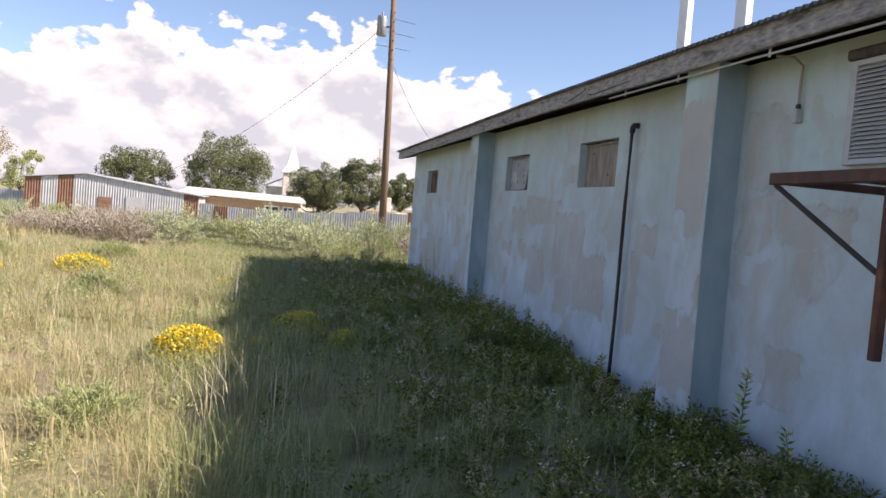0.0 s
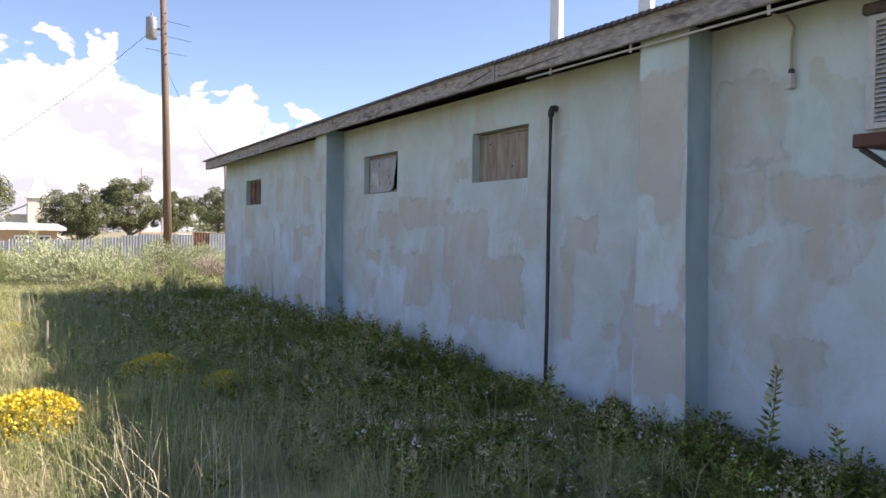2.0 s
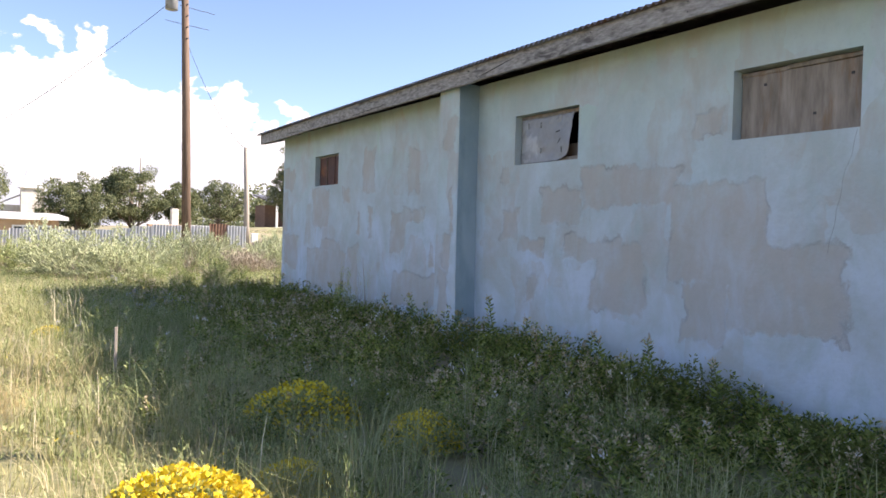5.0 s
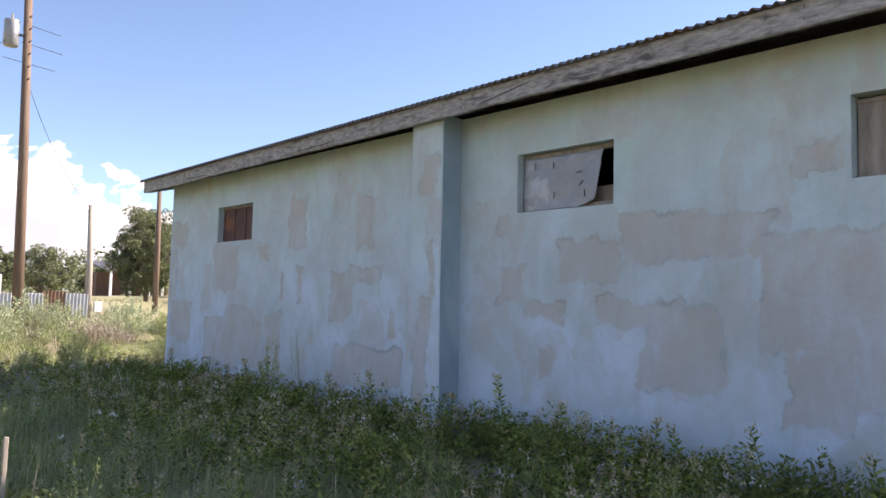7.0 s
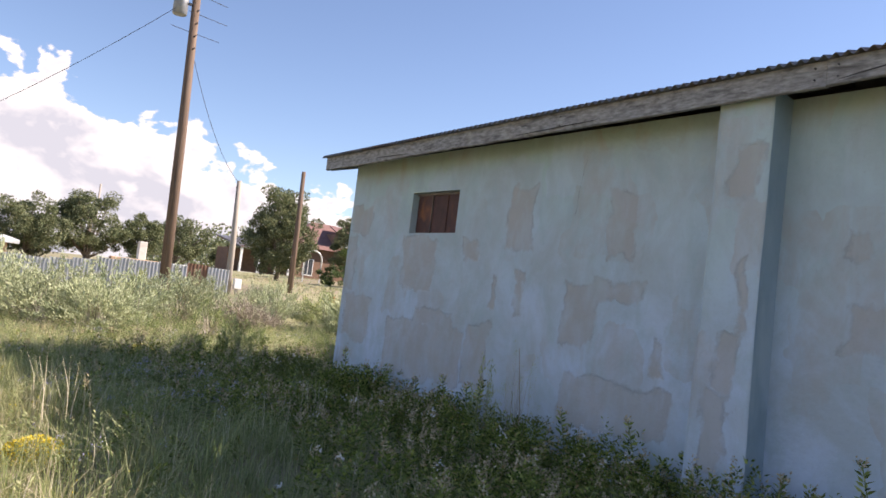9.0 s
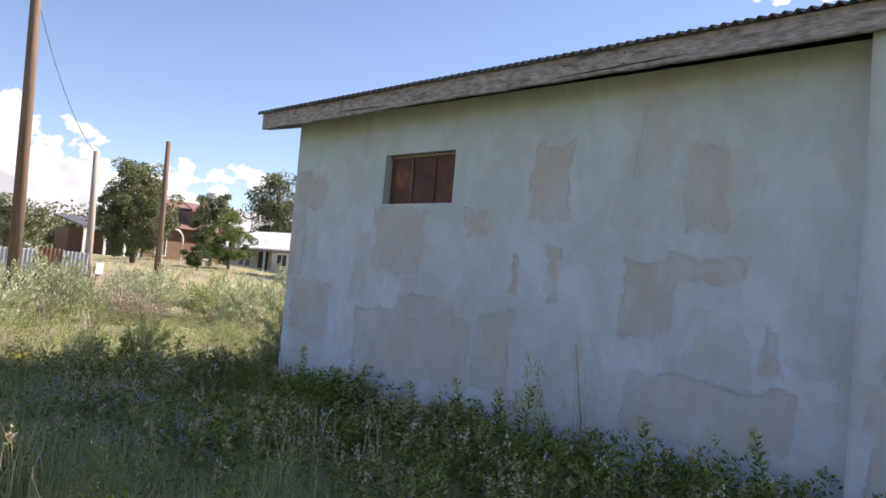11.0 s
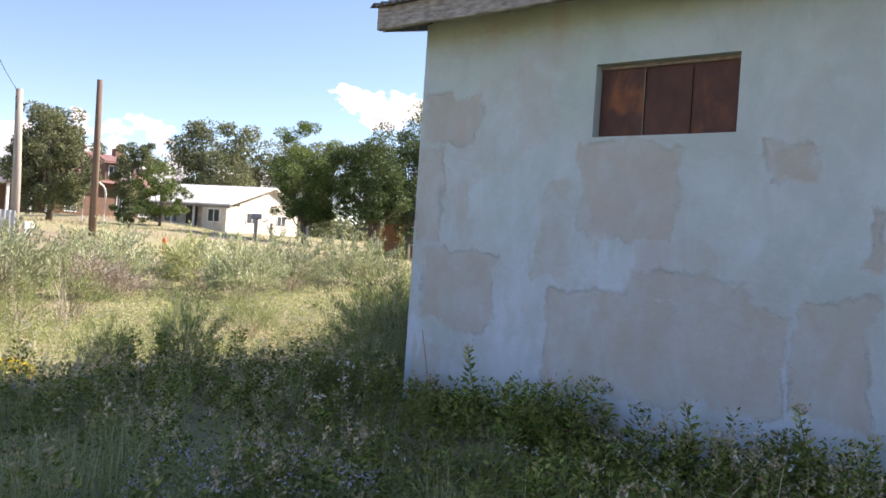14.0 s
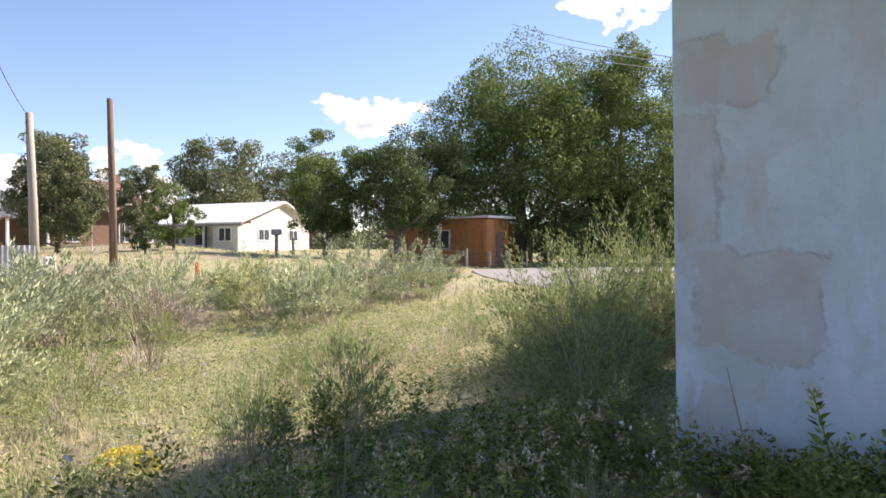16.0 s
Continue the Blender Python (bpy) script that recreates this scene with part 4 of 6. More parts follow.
def leafy_carpet(name, pts, hmin, hmax, per, leaf_l, leaf_w, material, label, spread=0.10, size=0.7):
    """Upright leafy plants: whorls of leaves round leaning stems, broad below and narrow at the tip."""
    n = len(pts)
    hgt = RNG.uniform(hmin, hmax, n) * (0.55 + 0.75 * patchiness(pts, size, 3.0)) * (0.62 + 0.38 * smooth01(pts[:, 1], -1.5, 1.5))
    rep = np.repeat(np.arange(n), per)
    t = RNG.uniform(0.08, 1.0, len(rep)) ** 0.8
    a = RNG.uniform(0, 2 * np.pi, len(rep))
    leanx, leany = RNG.normal(0, 0.22, n), RNG.normal(0, 0.22, n)
    base = pts[rep] + np.stack([leanx[rep] * hgt[rep] * t, leany[rep] * hgt[rep] * t, hgt[rep] * t], 1)
    out = spread * (1.05 - 0.8 * t) * RNG.uniform(0, 1, len(rep)) ** 0.6
    base[:, 0] += np.cos(a) * out
    base[:, 1] += np.sin(a) * out
    base[:, 2] += out * 0.35
    d = np.stack([np.cos(a), np.sin(a), RNG.uniform(-0.15, 0.75, len(rep)) + 0.6 * t ** 3], 1)
    base[:, 0] = np.minimum(base[:, 0], np.where((base[:, 1] < Y1), -0.02, 99))
    d[:, 0] = np.where((base[:, 0] > -0.1) & (base[:, 1] < Y1 + 0.05), -np.abs(d[:, 0]), d[:, 0])
    v, f = leaves_at(base, d, leaf_l * RNG.uniform(0.6, 1.3, len(rep)) * (1.15 - 0.45 * t), leaf_w * RNG.uniform(0.7, 1.3, len(rep)))
    stuff(name, raw_mesh(name, v, f, 4, material), label, "weeds")
    return pts + np.stack([leanx * hgt, leany * hgt, hgt], 1)


def petals(name, tops, per, size, material, label, spread):
    rep = np.repeat(np.arange(len(tops)), per)
    p = tops[rep] + RNG.normal(0, spread, (len(rep), 3))
    d = RNG.normal(size=(len(rep), 3)) + np.array([0, 0, 0.4])
    v, f = leaves_at(p, d, size * RNG.uniform(0.7, 1.3, len(rep)), size * 0.5)
    stuff(name, raw_mesh(name, v, f, 4, material), label, "flowers")


def grow_weeds():
    near = lambda q: (RNG.uniform(0, 1, len(q)) < np.clip(1.25 + q[:, 0] / 2.7, 0.10, 1)) & (patchiness(q, 0.6, 9.0) > RNG.uniform(-0.25, 0.55, len(q)))
    p = keep(field(9000, -3.9, -0.06, -10, 11.8, 0.10, 4), near)
    tops = leafy_carpet("leafy_weeds", p, 0.17, 0.40, 58, 0.050, 0.0155, L_WEED, "dense dark green leafy weeds along the wall")
    pick = lambda q, share: q[RNG.uniform(0, 1, len(q)) < share]
    petals("white_wildflowers", pick(tops, 0.045) + np.array([0, 0, 0.05]), 7, 0.028, F_WHITE, "small white wildflowers among the weeds", 0.018)
    heads = pick(tops[patchiness(tops, 1.3, 6.0) > 0.36], 0.75)
    petals("faded_flower_heads", np.concatenate([heads + np.array([0, 0, z]) for z in (0.0, 0.03, 0.06)]), 6, 0.025, F_BUFF, "faded buff seed heads among the weeds", 0.013)
    # a taller uneven fringe right at the wall
    p = keep(field(900, -0.55, -0.05, -10, 10.3, 0.10, 4), lambda q: patchiness(q, 0.5, 2.0) > 0.4)
    leafy_carpet("leafy_weeds", p, 0.24, 0.48, 40, 0.055, 0.016, L_WEED, "taller green weeds at the foot of the wall")
    # asters
    p = keep(np.concatenate([field(420, -3.3, -2.2, 7.0, 9.2, 0.2, 12), field(200, -4.3, -2.2, 5, 12, 0.2, 12), field(500, -3, 3.5, 11, 16, 0.3, 12)]))
    tops = leafy_carpet("aster_weeds", p, 0.12, 0.30, 26, 0.035, 0.009, L_KOCHIA, "fine-leaved aster plants")
    petals("lilac_asters", pick(tops, 0.45), 9, 0.017, F_LILAC, "pale lilac aster flowers in the grass", 0.016)
    # low herbs out in the sun
    p = keep(field(4200, -6, 12, 11.5, 18.5, 0.25, 9), lambda q: q[:, 1] > 11)
    leafy_carpet("low_herbs", p, 0.08, 0.30, 18, 0.040, 0.011, L_SAGE2, "low silvery herbs in the sunlit grass")
    p = keep(field(2600, -6, 12, 11.5, 18.5, 0.3, 14), lambda q: q[:, 1] > 11)
    leafy_carpet("low_herbs", p, 0.10, 0.36, 20, 0.045, 0.011, L_KOCHIA, "low green herbs in the sunlit grass")
    p = keep(field(2600, -9, -3.6, -9, 12, 0.12, 6))
    leafy_carpet("low_herbs", p, 0.08, 0.30, 22, 0.05, 0.012, L_SAGE2, "low herbs between the meadow grass")
    p = keep(field(900, -9, -3.9, -9, 12))
    petals("tiny_yellow_flowers", p[:160] + np.array([0, 0, 0.28]), 4, 0.014, F_YELLOW, "scattered tiny yellow flowers", 0.02)


grow_weeds()


def bush_meshes(name, r, h, twigs, per, leaf_l, leaf_w, foliage, seed, tall=0.0, lump=0.35):
    """Twigs that fan out from the foot to an uneven dome, with small leaves along their outer part."""
    rg = np.random.default_rng(seed)
    a = rg.uniform(0, 2 * np.pi, twigs)
    e = np.arccos(rg.uniform(0.05, 1.0, twigs))
    lum = 1 + lump * np.array([noise.noise(Vector((math.cos(q) * 1.7, math.sin(q) * 1.7, k * 1.9 + seed))) for q, k in zip(a, e)]) + rg.normal(0, 0.10, twigs)
    end = np.stack([r * np.sin(e) * np.cos(a), r * np.sin(e) * np.sin(a), h * (0.15 + 0.85 * np.cos(e)) + tall * rg.uniform(0, 1, twigs) ** 3], 1) * lum[:, None]
    end[:, 2] = np.maximum(end[:, 2], 0.03)
    root = np.stack([rg.normal(0, r * 0.22, twigs), rg.normal(0, r * 0.22, twigs), np.zeros(twigs)], 1)
    rep = np.repeat(np.arange(twigs), per)
    t = rg.uniform(0.35, 1.0, len(rep)) ** 0.62
    p = root[rep] + (end - root)[rep] * t[:, None]
    p[:, 2] += 0.1 * h * np.sin(t * 3.1)
    p += rg.normal(0, 0.008 + 0.022 * r, p.shape)
    d = (end - root)[rep] / r + rg.normal(0, 0.55, p.shape) + np.array([0, 0, 0.55])
    v, f = leaves_at(p, d, leaf_l * rg.uniform(0.6, 1.4, len(rep)), leaf_w)
    leaf = raw_mesh("foliage", v, f, 4, foliage)
    side = np.cross(end - root, np.array([0, 0, 1.0]))
    side /= np.maximum(np.linalg.norm(side, axis=1, keepdims=True), 1e-6)
    w = 0.0012 + 0.006 * r
    mid = root + (end - root) * 0.5 + np.array([0, 0, 0.08 * h])
    tv = np.stack([root - side * w, root + side * w, mid + side * w * 0.7, mid - side * w * 0.7, end], 1).reshape(-1, 3)
    b = np.arange(twigs) * 5
    tf = np.stack([b, b + 1, b + 2, b, b + 2, b + 3, b + 3, b + 2, b + 4], 1).reshape(-1, 3)
    twig = raw_mesh("twigs", tv, tf, 3, L_DRY)
    return leaf, twig


def place_bush(name, meshes, x, y, s, rz, label, category="bush", group="", sz=1.0):
    ob = empty(name, (x, y, float(gz(x, y)) - 0.02), label, category, group)
    ob.scale, ob.rotation_euler = (s, s, s * sz), (0, 0, rz)
    for nm, me in zip(("foliage", "brushwood"), meshes):
        c = new(nm, me)
        c.parent = ob
        tagged(c, kind="stuff")
    return ob


def grow_bushes():
    sage = [bush_meshes("sagebrush", 0.68, 0.72, 100, 54, 0.050, 0.018, L_SAGE2 if k == 3 else L_SAGE, 20 + k, 0.20, 0.75) for k in range(5)]
    deadish = bush_meshes("sagebrush", 0.8, 0.62, 420, 10, 0.06, 0.014, L_DRY, 31, 0.1, 0.5)
    rg = np.random.default_rng(5)
    spots = []
    for _ in range(2400):
        x, y = rg.uniform(-24, 11.5), rg.uniform(15, 29)
        near = 15.4 + 0.7 * math.sin(x * 1.1) + 0.30 * max(0, -x - 3) + 2.3 * float(smooth01(x, -1.8, 1.0))
        far = 27.3 if x < 4 else 25.5 - 0.75 * (x - 4)
        if not near < y < far or math.hypot(x - 1.7, y - 24.7) < 0.9 or y < 0.8 * x + 11.6:
            continue
        if all(math.hypot(x - a, y - b) > 1.27 for a, b in spots):
            spots.append((x, y))
    for i, (x, y) in enumerate(spots[:230]):
        dry = rg.uniform() < 0.14
        m = deadish if dry else sage[int(rg.integers(5))]
        place_bush("sagebrush", m, x, y, rg.uniform(0.75, 1.25) * ((0.74 if x < 2 else 0.9) if y > 20.5 else 1.2), rg.uniform(0, 6.28), "half-dead grey-brown sagebrush with bare twigs" if dry else "rounded silver-green sagebrush in the open field", "bush", "sagebrush belt", rg.uniform(0.8, 1.15))
    # tumbleweed at the building's corner
    koch = [bush_meshes("tumbleweed", 0.85, 0.85, 330, 52, 0.042, 0.010, L_KOCHIA, 50 + k, 0.75, 0.45) for k in range(2)]
    for i, (x, y, s, sz) in enumerate(((1.35, 11.35, 0.95, 0.85), (2.6, 12.2, 1.0, 1.0), (3.7, 12.4, 1.0, 1.15), (5.1, 12.0, 1.1, 1.2), (0.55, 10.85, 0.5, 0.9))):
        place_bush("tumbleweed_bush", koch[i % 2], x, y, s, i * 1.7, "dense dark green tumbleweed beside the gable wall", "bush", "bushes at the corner", sz)
    airy = bush_meshes("airy", 0.5, 0.75, 70, 24, 0.045, 0.010, L_KOCHIA, 61, 0.35, 0.3)
    spiky = bush_meshes("spiky", 0.34, 0.70, 80, 42, 0.038, 0.008, L_KOCHIA, 66, 0.35, 0.3)
    for x, y, s in ((-0.65, 12.15, 0.95), (-1.35, 12.3, 0.75), (0.35, 13.8, 0.7), (-3.2, 11.2, 0.5), (2.2, 15.0, 0.6)):
        place_bush("spiky_weed_bush", spiky, x, y, s, x * 5, "upright spiky dark green weed in the grass", "bush", "feathery weeds")
    for x, y, s in ((1.7, 14.1, 0.7), (-2.6, 12.2, 0.55), (0.2, 16.0, 1.1), (-0.8, 15.2, 0.9), (-1.6, 14.2, 0.7), (4.3, 14.6, 0.7), (-3.75, -1.9, 0.42), (-3.85, 0.6, 0.5), (-3.9, 2.1, 0.45), (-3.8, 4.2, 0.5)):
        place_bush("airy_weed_bush", airy, x, y, s, x * 3, "loose feathery green weed bush in the grass", "bush", "feathery weeds")
    rs = np.random.default_rng(17)
    for k in range(64):
        x, y = rs.uniform(-4.0, -0.9), rs.uniform(-7, 11.5)
        place_bush("airy_weed_bush", airy, x, y, rs.uniform(0.28, 0.55), rs.uniform(0, 6), "small feathery green weed in the shaded grass", "bush", "feathery weeds", rs.uniform(0.8, 1.2))
    dry = bush_meshes("dry", 0.55, 0.8, 130, 8, 0.03, 0.006, L_DRY, 64, 0.3, 0.2)
    place_bush("dry_weed_bush", dry, 4.0, 12.6, 1.15, 0.4, "tall bleached dry weed skeleton among green", "bush", sz=1.25)
    place_bush("dry_weed_bush", dry, -1.6, 12.2, 0.35, 1.4, "small bleached dry weed lying in the grass", "bush")
    # yellow-flowering clumps
    for i, (x, y, s, sz, lab) in enumerate(((-4.42, -0.95, 0.35, 0.9, "round clump covered in bright yellow flowers"), (-3.2, 0.85, 0.38, 0.8, "yellow-flowering clump in the shade"), (-2.72, 0.05, 0.24, 0.95, "small yellow-flowering clump in the shade"), (-7.0, 7.1, 0.5, 0.7, "yellow-flowering clump out in the meadow"), (-3.75, -0.45, 0.2, 0.9, "small yellow-flowering clump in the grass"), (-1.85, 12.9, 0.2, 0.8, "small yellow-flowering clump in dry grass"), (-4.3, 5.9, 0.2, 0.8, "small yellow-flowering clump in the grass"), (-8.6, 6.4, 0.4, 0.6, "yellow-flowering clump out in the meadow"))):
        leaf, twig = bush_meshes("y", 1.0, 0.95, 260, 26, 0.10, 0.025, L_SAGE2, 80 + i, 0, 0.2)
        ob = place_bush("yellow_flower_clump", (leaf, twig), x, y, s, i, lab, "flowers", "yellow flower clumps", sz)
        n = 2600 if i == 0 else 1200
        a, e = RNG.uniform(0, 6.28, n), np.arccos(RNG.uniform(0.12, 1, n))
        q = np.stack([np.sin(e) * np.cos(a), np.sin(e) * np.sin(a), 0.15 + 0.92 * np.cos(e)], 1) * RNG.uniform(0.94, 1.12, (n, 1))
        v, f = leaves_at(q, RNG.normal(size=(n, 3)) + q, 0.085 * RNG.uniform(0.6, 1.2, n), 0.075)
        c = new("bloom", raw_mesh("bloom", v, f, 4, F_YELLOW))
        c.parent = ob
        tagged(c, "bright yellow flower heads", kind="stuff")
    for x, y, s in ((-4.95, -3.3, 0.36), (-6.2, 3.9, 0.45), (-5.6, -4.6, 0.3), (-9.5, 9.5, 0.6), (-6.9, 10.2, 0.5)):
        place_bush("green_clump", bush_meshes("g", 1.0, 0.75, 200, 30, 0.10, 0.025, L_SAGE2, int(100 + x * 7), 0, 0.3), x, y, s, x, "low yellow-green herb clump in the meadow", "bush", "green herb clumps")


grow_bushes()


def tall_weed(x, y, h, label, leafy=True, lean=0.1, seed=0):
    rg = np.random.default_rng(200 + seed)
    z = float(gz(x, y)) - 0.03
    ob = empty("tall_weed", (x, y, z), label, "weed", "tall weeds by the wall")
    top = Vector((lean * 0.3 * rg.uniform(-1, 1), lean, h))
    pts = [Vector((0, 0, 0)), top * 0.5 + Vector((0.01, -0.02, 0)), top]
    part("stem", tube(pts, [0.007, 0.005, 0.003], 6), L_KOCHIA if leafy else L_DRY, ob)
    if leafy:
        n = int(46 * h / 0.6)
        t = np.linspace(0.12, 1.0, n)
        a = np.arange(n) * 2.4
        base = np.array([list(top * tt) for tt in t])
        d = np.stack([np.cos(a), np.sin(a), 0.25 + 0.4 * t], 1)
        v, f = leaves_at(base, d, 0.12 * (1.15 - 0.7 * t), 0.032 * (1.2 - 0.6 * t))
        c = new("leaves", raw_mesh("leaves", v, f, 4, L_WEED))
        c.parent = ob
        hd = RNG.normal(0, 0.022, (30, 3)) + np.array(list(top))
        v, f = leaves_at(hd, RNG.normal(size=(30, 3)) + np.array([0, 0, 0.8]), 0.03, 0.012)
        c = new("seed_head", raw_mesh("seed_head", v, f, 4, F_BUFF))
        c.parent = ob
        tagged(c, "brown faded flower head", kind="stuff")


for i, (x, y, h, leafy) in enumerate(((-0.35, -4.1, 0.78, True), (-0.3, -4.68, 0.45, True), (-0.4, 2.55, 0.72, True), (-0.45, 2.05, 0.55, True), (-0.3, 0.4, 0.55, True), (-0.3, 9.2, 0.62, True), (-0.35, 8.7, 0.5, True), (-0.3, 6.95, 0.62, True), (-0.45, 6.4, 0.60, True), (-0.6, 6.2, 0.7, True),
                                     (-0.3, 9.62, 0.72, False), (-0.35, 5.75, 1.05, False), (-0.25, 1.35, 0.5, True), (-0.4, -0.35, 0.5, True), (-0.3, 4.4, 0.62, True), (-0.5, 3.2, 0.55, True), (-0.25, 7.6, 0.5, True), (-0.3, 5.2, 0.55, True), (-0.4, -1.9, 0.45, True), (-0.35, 0.95, 0.48, True))):
    tall_weed(x, y, h, "upright green weed with a browned flower head by the wall" if leafy else "thin bare weed stalk leaning by the wall", leafy, 0.12 * (1 if i % 3 else -1), i)
pale = bush_meshes("pale", 0.16, 0.62, 40, 30, 0.03, 0.006, L_SAGE2, 71, 0.1, 0.2)
place_bush("pale_feathery_weed", pale, -0.5, 6.12, 1.25, 0.3, "pale green feathery weed against the wall", "weed")
airy2 = bush_meshes("airy", 0.22, 0.95, 34, 26, 0.016, 0.004, L_SAGE2, 72, 0.2, 0.2)
place_bush("wispy_weed", airy2, -0.4, 5.75, 1.0, 0.3, "wispy branching weed skeleton against the wall", "weed")
stake = empty("wooden_stake", (-4.05, 3.0, -0.62), "short weathered wooden stake in the grass", "stake")
part("post", box(-0.012, -0.012, 0, 0.012, 0.012, 0.55, 0.003), M_POLEGREY, stake)


# ---- trees ----
def tree(name, x, y, h, crown_h, rx, foliage, label, seed, clumps=60, per=140, leaf=0.16, trunk=0.22, trunks=1, group="", bare=0.0):
    rg = np.random.default_rng(300 + seed)
    z = float(gz(x, y)) - 0.1
    ob = empty(name, (x, y, z), label, "tree", group)
    cz = h - crown_h / 2
    cs = []
    while len(cs) < clumps:
        q = rg.uniform(-1, 1, 3)
        r = np.linalg.norm(q)
        if 0.35 < r < 1:
            q[2] = q[2] if q[2] > -0.75 else q[2] * 0.6
            q[:2] *= 0.84
            k = 1 + 0.38 * noise.noise(Vector((q[0] * 2.0 + seed, q[1] * 2.0, q[2] * 1.6)))
            cs.append((q[0] * rx * k, q[1] * rx * k, cz + q[2] * crown_h / 2 * k))
    cs = np.array(cs)
    for k in range(trunks):
        off = Vector((rg.uniform(-0.4, 0.4) * (trunks > 1), rg.uniform(-0.4, 0.4) * (trunks > 1), 0))
        tip = Vector((off.x * 3 + rg.uniform(-0.2, 0.2) * rx * 0.4, off.y * 3, h * 0.8))
        mid = (off + tip) * 0.5 + Vector((rg.uniform(-0.15, 0.15), rg.uniform(-0.15, 0.15), 0))
        part("trunk", tube([off, off.lerp(mid, 0.5), mid, tip], [trunk, trunk * 0.85, trunk * 0.6, trunk * 0.12], 9), M_BARK, ob, smooth=True)
    for k in range(min(14, clumps // 4)):
        c = Vector(cs[int(rg.integers(len(cs)))])
        s = Vector((0, 0, max(h - crown_h, 0.3) * rg.uniform(0.7, 1.0) + 0.15 * crown_h * rg.uniform(0, 1.5)))
        m = s.lerp(c, 0.5) + Vector((0, 0, -0.06 * h))
        part("limb", tube([s, m, c], [trunk * 0.42, trunk * 0.26, trunk * 0.06], 6), M_BARK, ob)
    per, leaf = int(per * 1.9), leaf * 0.68
    rep = np.repeat(np.arange(clumps), per)
    size = rx * rg.uniform(0.11, 0.24, clumps)
    g = rg.normal(size=(len(rep), 3))
    g /= np.maximum(np.linalg.norm(g, axis=1, keepdims=True), 1e-6)
    p = cs[rep] + g * (size[rep] * rg.uniform(0.3, 1.0, len(rep)) ** 0.5)[:, None] * np.array([1, 1, 0.75])
    d = rg.normal(size=p.shape) + g * 0.5
    v, f = leaves_at(p, d, leaf * rg.uniform(0.6, 1.3, len(rep)), leaf * 0.5)
    v[:, 2] = np.maximum(v[:, 2], 0.3)
    c = new("crown", raw_mesh("crown", v, f, 4, foliage))
    c.parent = ob
    return ob


tree("cottonwood_tree", 35.0, 32.0, 12.3, 11.2, 6.2, L_TREE, "tall spreading green shade tree by the orange house", 1, 260, 170, 0.25, 0.35, 2, "village shade trees")
tree("cottonwood_tree", 40.0, 28.0, 14.2, 13.4, 5.6, L_TREE, "tall green shade tree with several trunks by the road", 2, 260, 170, 0.25, 0.32, 3, "village shade trees")
tree("cottonwood_tree", 47.0, 24.0, 12.0, 11.4, 5.0, L_TREE, "green shade tree standing behind the others by the road", 22, 150, 110, 0.36, 0.3, 2, "village shade trees")
tree("roadside_shrub", 38.5, 27.4, 3.6, 3.5, 2.6, L_TREE, "leafy green shrub under the tall trees", 23, 70, 110, 0.2, 0.06, 1, "village shade trees")
tree("roadside_shrub", 43.5, 25.6, 3.2, 3.1, 2.6, L_TREE, "leafy green shrub under the tall trees", 24, 70, 110, 0.2, 0.06, 1, "village shade trees")
for k, (x, y, hh) in enumerate(((33.9, 28.4, 3.4), (36.0, 27.7, 3.8), (41.0, 26.4, 3.6))):
    tree("roadside_shrub", x, y, hh, hh - 0.1, 2.2, L_DARKTREE, "dark leafy shrub under the tall trees", 40 + k, 80, 90, 0.2, 0.06, 2, "village shade trees")
tree("shade_tree", 24.2, 32.6, 6.3, 5.0, 2.9, L_DARKTREE, "dark dense shade tree in front of the orange house", 3, 120, 130, 0.20, 0.2, 1, "village shade trees")
tree("shade_tree", 28.0, 33.4, 7.2, 4.9, 3.4, L_DARKTREE, "dark dense shade tree over the orange house", 13, 110, 120, 0.20, 0.2, 1, "village shade trees")
tree("shade_tree", 23.2, 36.5, 6.3, 5.4, 2.3, L_TREE, "bright green young tree near the white house", 4, 110, 120, 0.18, 0.14, 1, "village shade trees")
tree("elm_tree", 14.3, 45.5, 5.7, 5.4, 2.4, L_JUNIPER, "bushy grey-green tree before the brick house", 5, 170, 120, 0.20, 0.16, 1, "village shade trees")
tree("elm_tree", 37.0, 62.0, 9.6, 8.6, 5.4, L_JUNIPER, "large grey-green elm behind the white house", 6, 120, 110, 0.36, 0.3, 1, "village shade trees")
tree("elm_tree", 44.5, 60.0, 9.0, 8.0, 4.4, L_JUNIPER, "large grey-green elm behind the white house", 16, 90, 110, 0.36, 0.3, 1, "village shade trees")
tree("elm_tree", 22.3, 51.0, 5.2, 4.8, 1.7, L_JUNIPER, "grey-green tree between the brick and the white house", 26, 80, 110, 0.2, 0.14, 1, "village shade trees")
tree("garden_tree", 18.6, 42.5, 3.2, 3.1, 1.4, L_TREE, "small bright green tree beside the porch", 7, 50, 110, 0.16, 0.08, 1, "village shade trees")
tree("garden_shrub", 14.3, 38.2, 1.5, 1.3, 0.8, L_DARKTREE, "rounded dark shrub by the yard", 17, 30, 90, 0.12, 0.05, 1, "village shade trees")
tree("juniper_tree", -6.4, 61.0, 6.3, 5.6, 4.1, L_JUNIPER, "broad round dark juniper behind the shed", 8, 120, 130, 0.24, 0.25, 1, "juniper trees")
tree("juniper_tree", -13.6, 62.0, 4.9, 4.2, 3.4, L_JUNIPER, "broad round dark juniper behind the shed", 9, 90, 120, 0.24, 0.2, 1, "juniper trees")
tree("juniper_tree", 1.0, 50.5, 4.0, 3.7, 2.6, L_JUNIPER, "dense dark juniper behind the iron fence", 10, 100, 120, 0.2, 0.2, 1, "juniper trees")
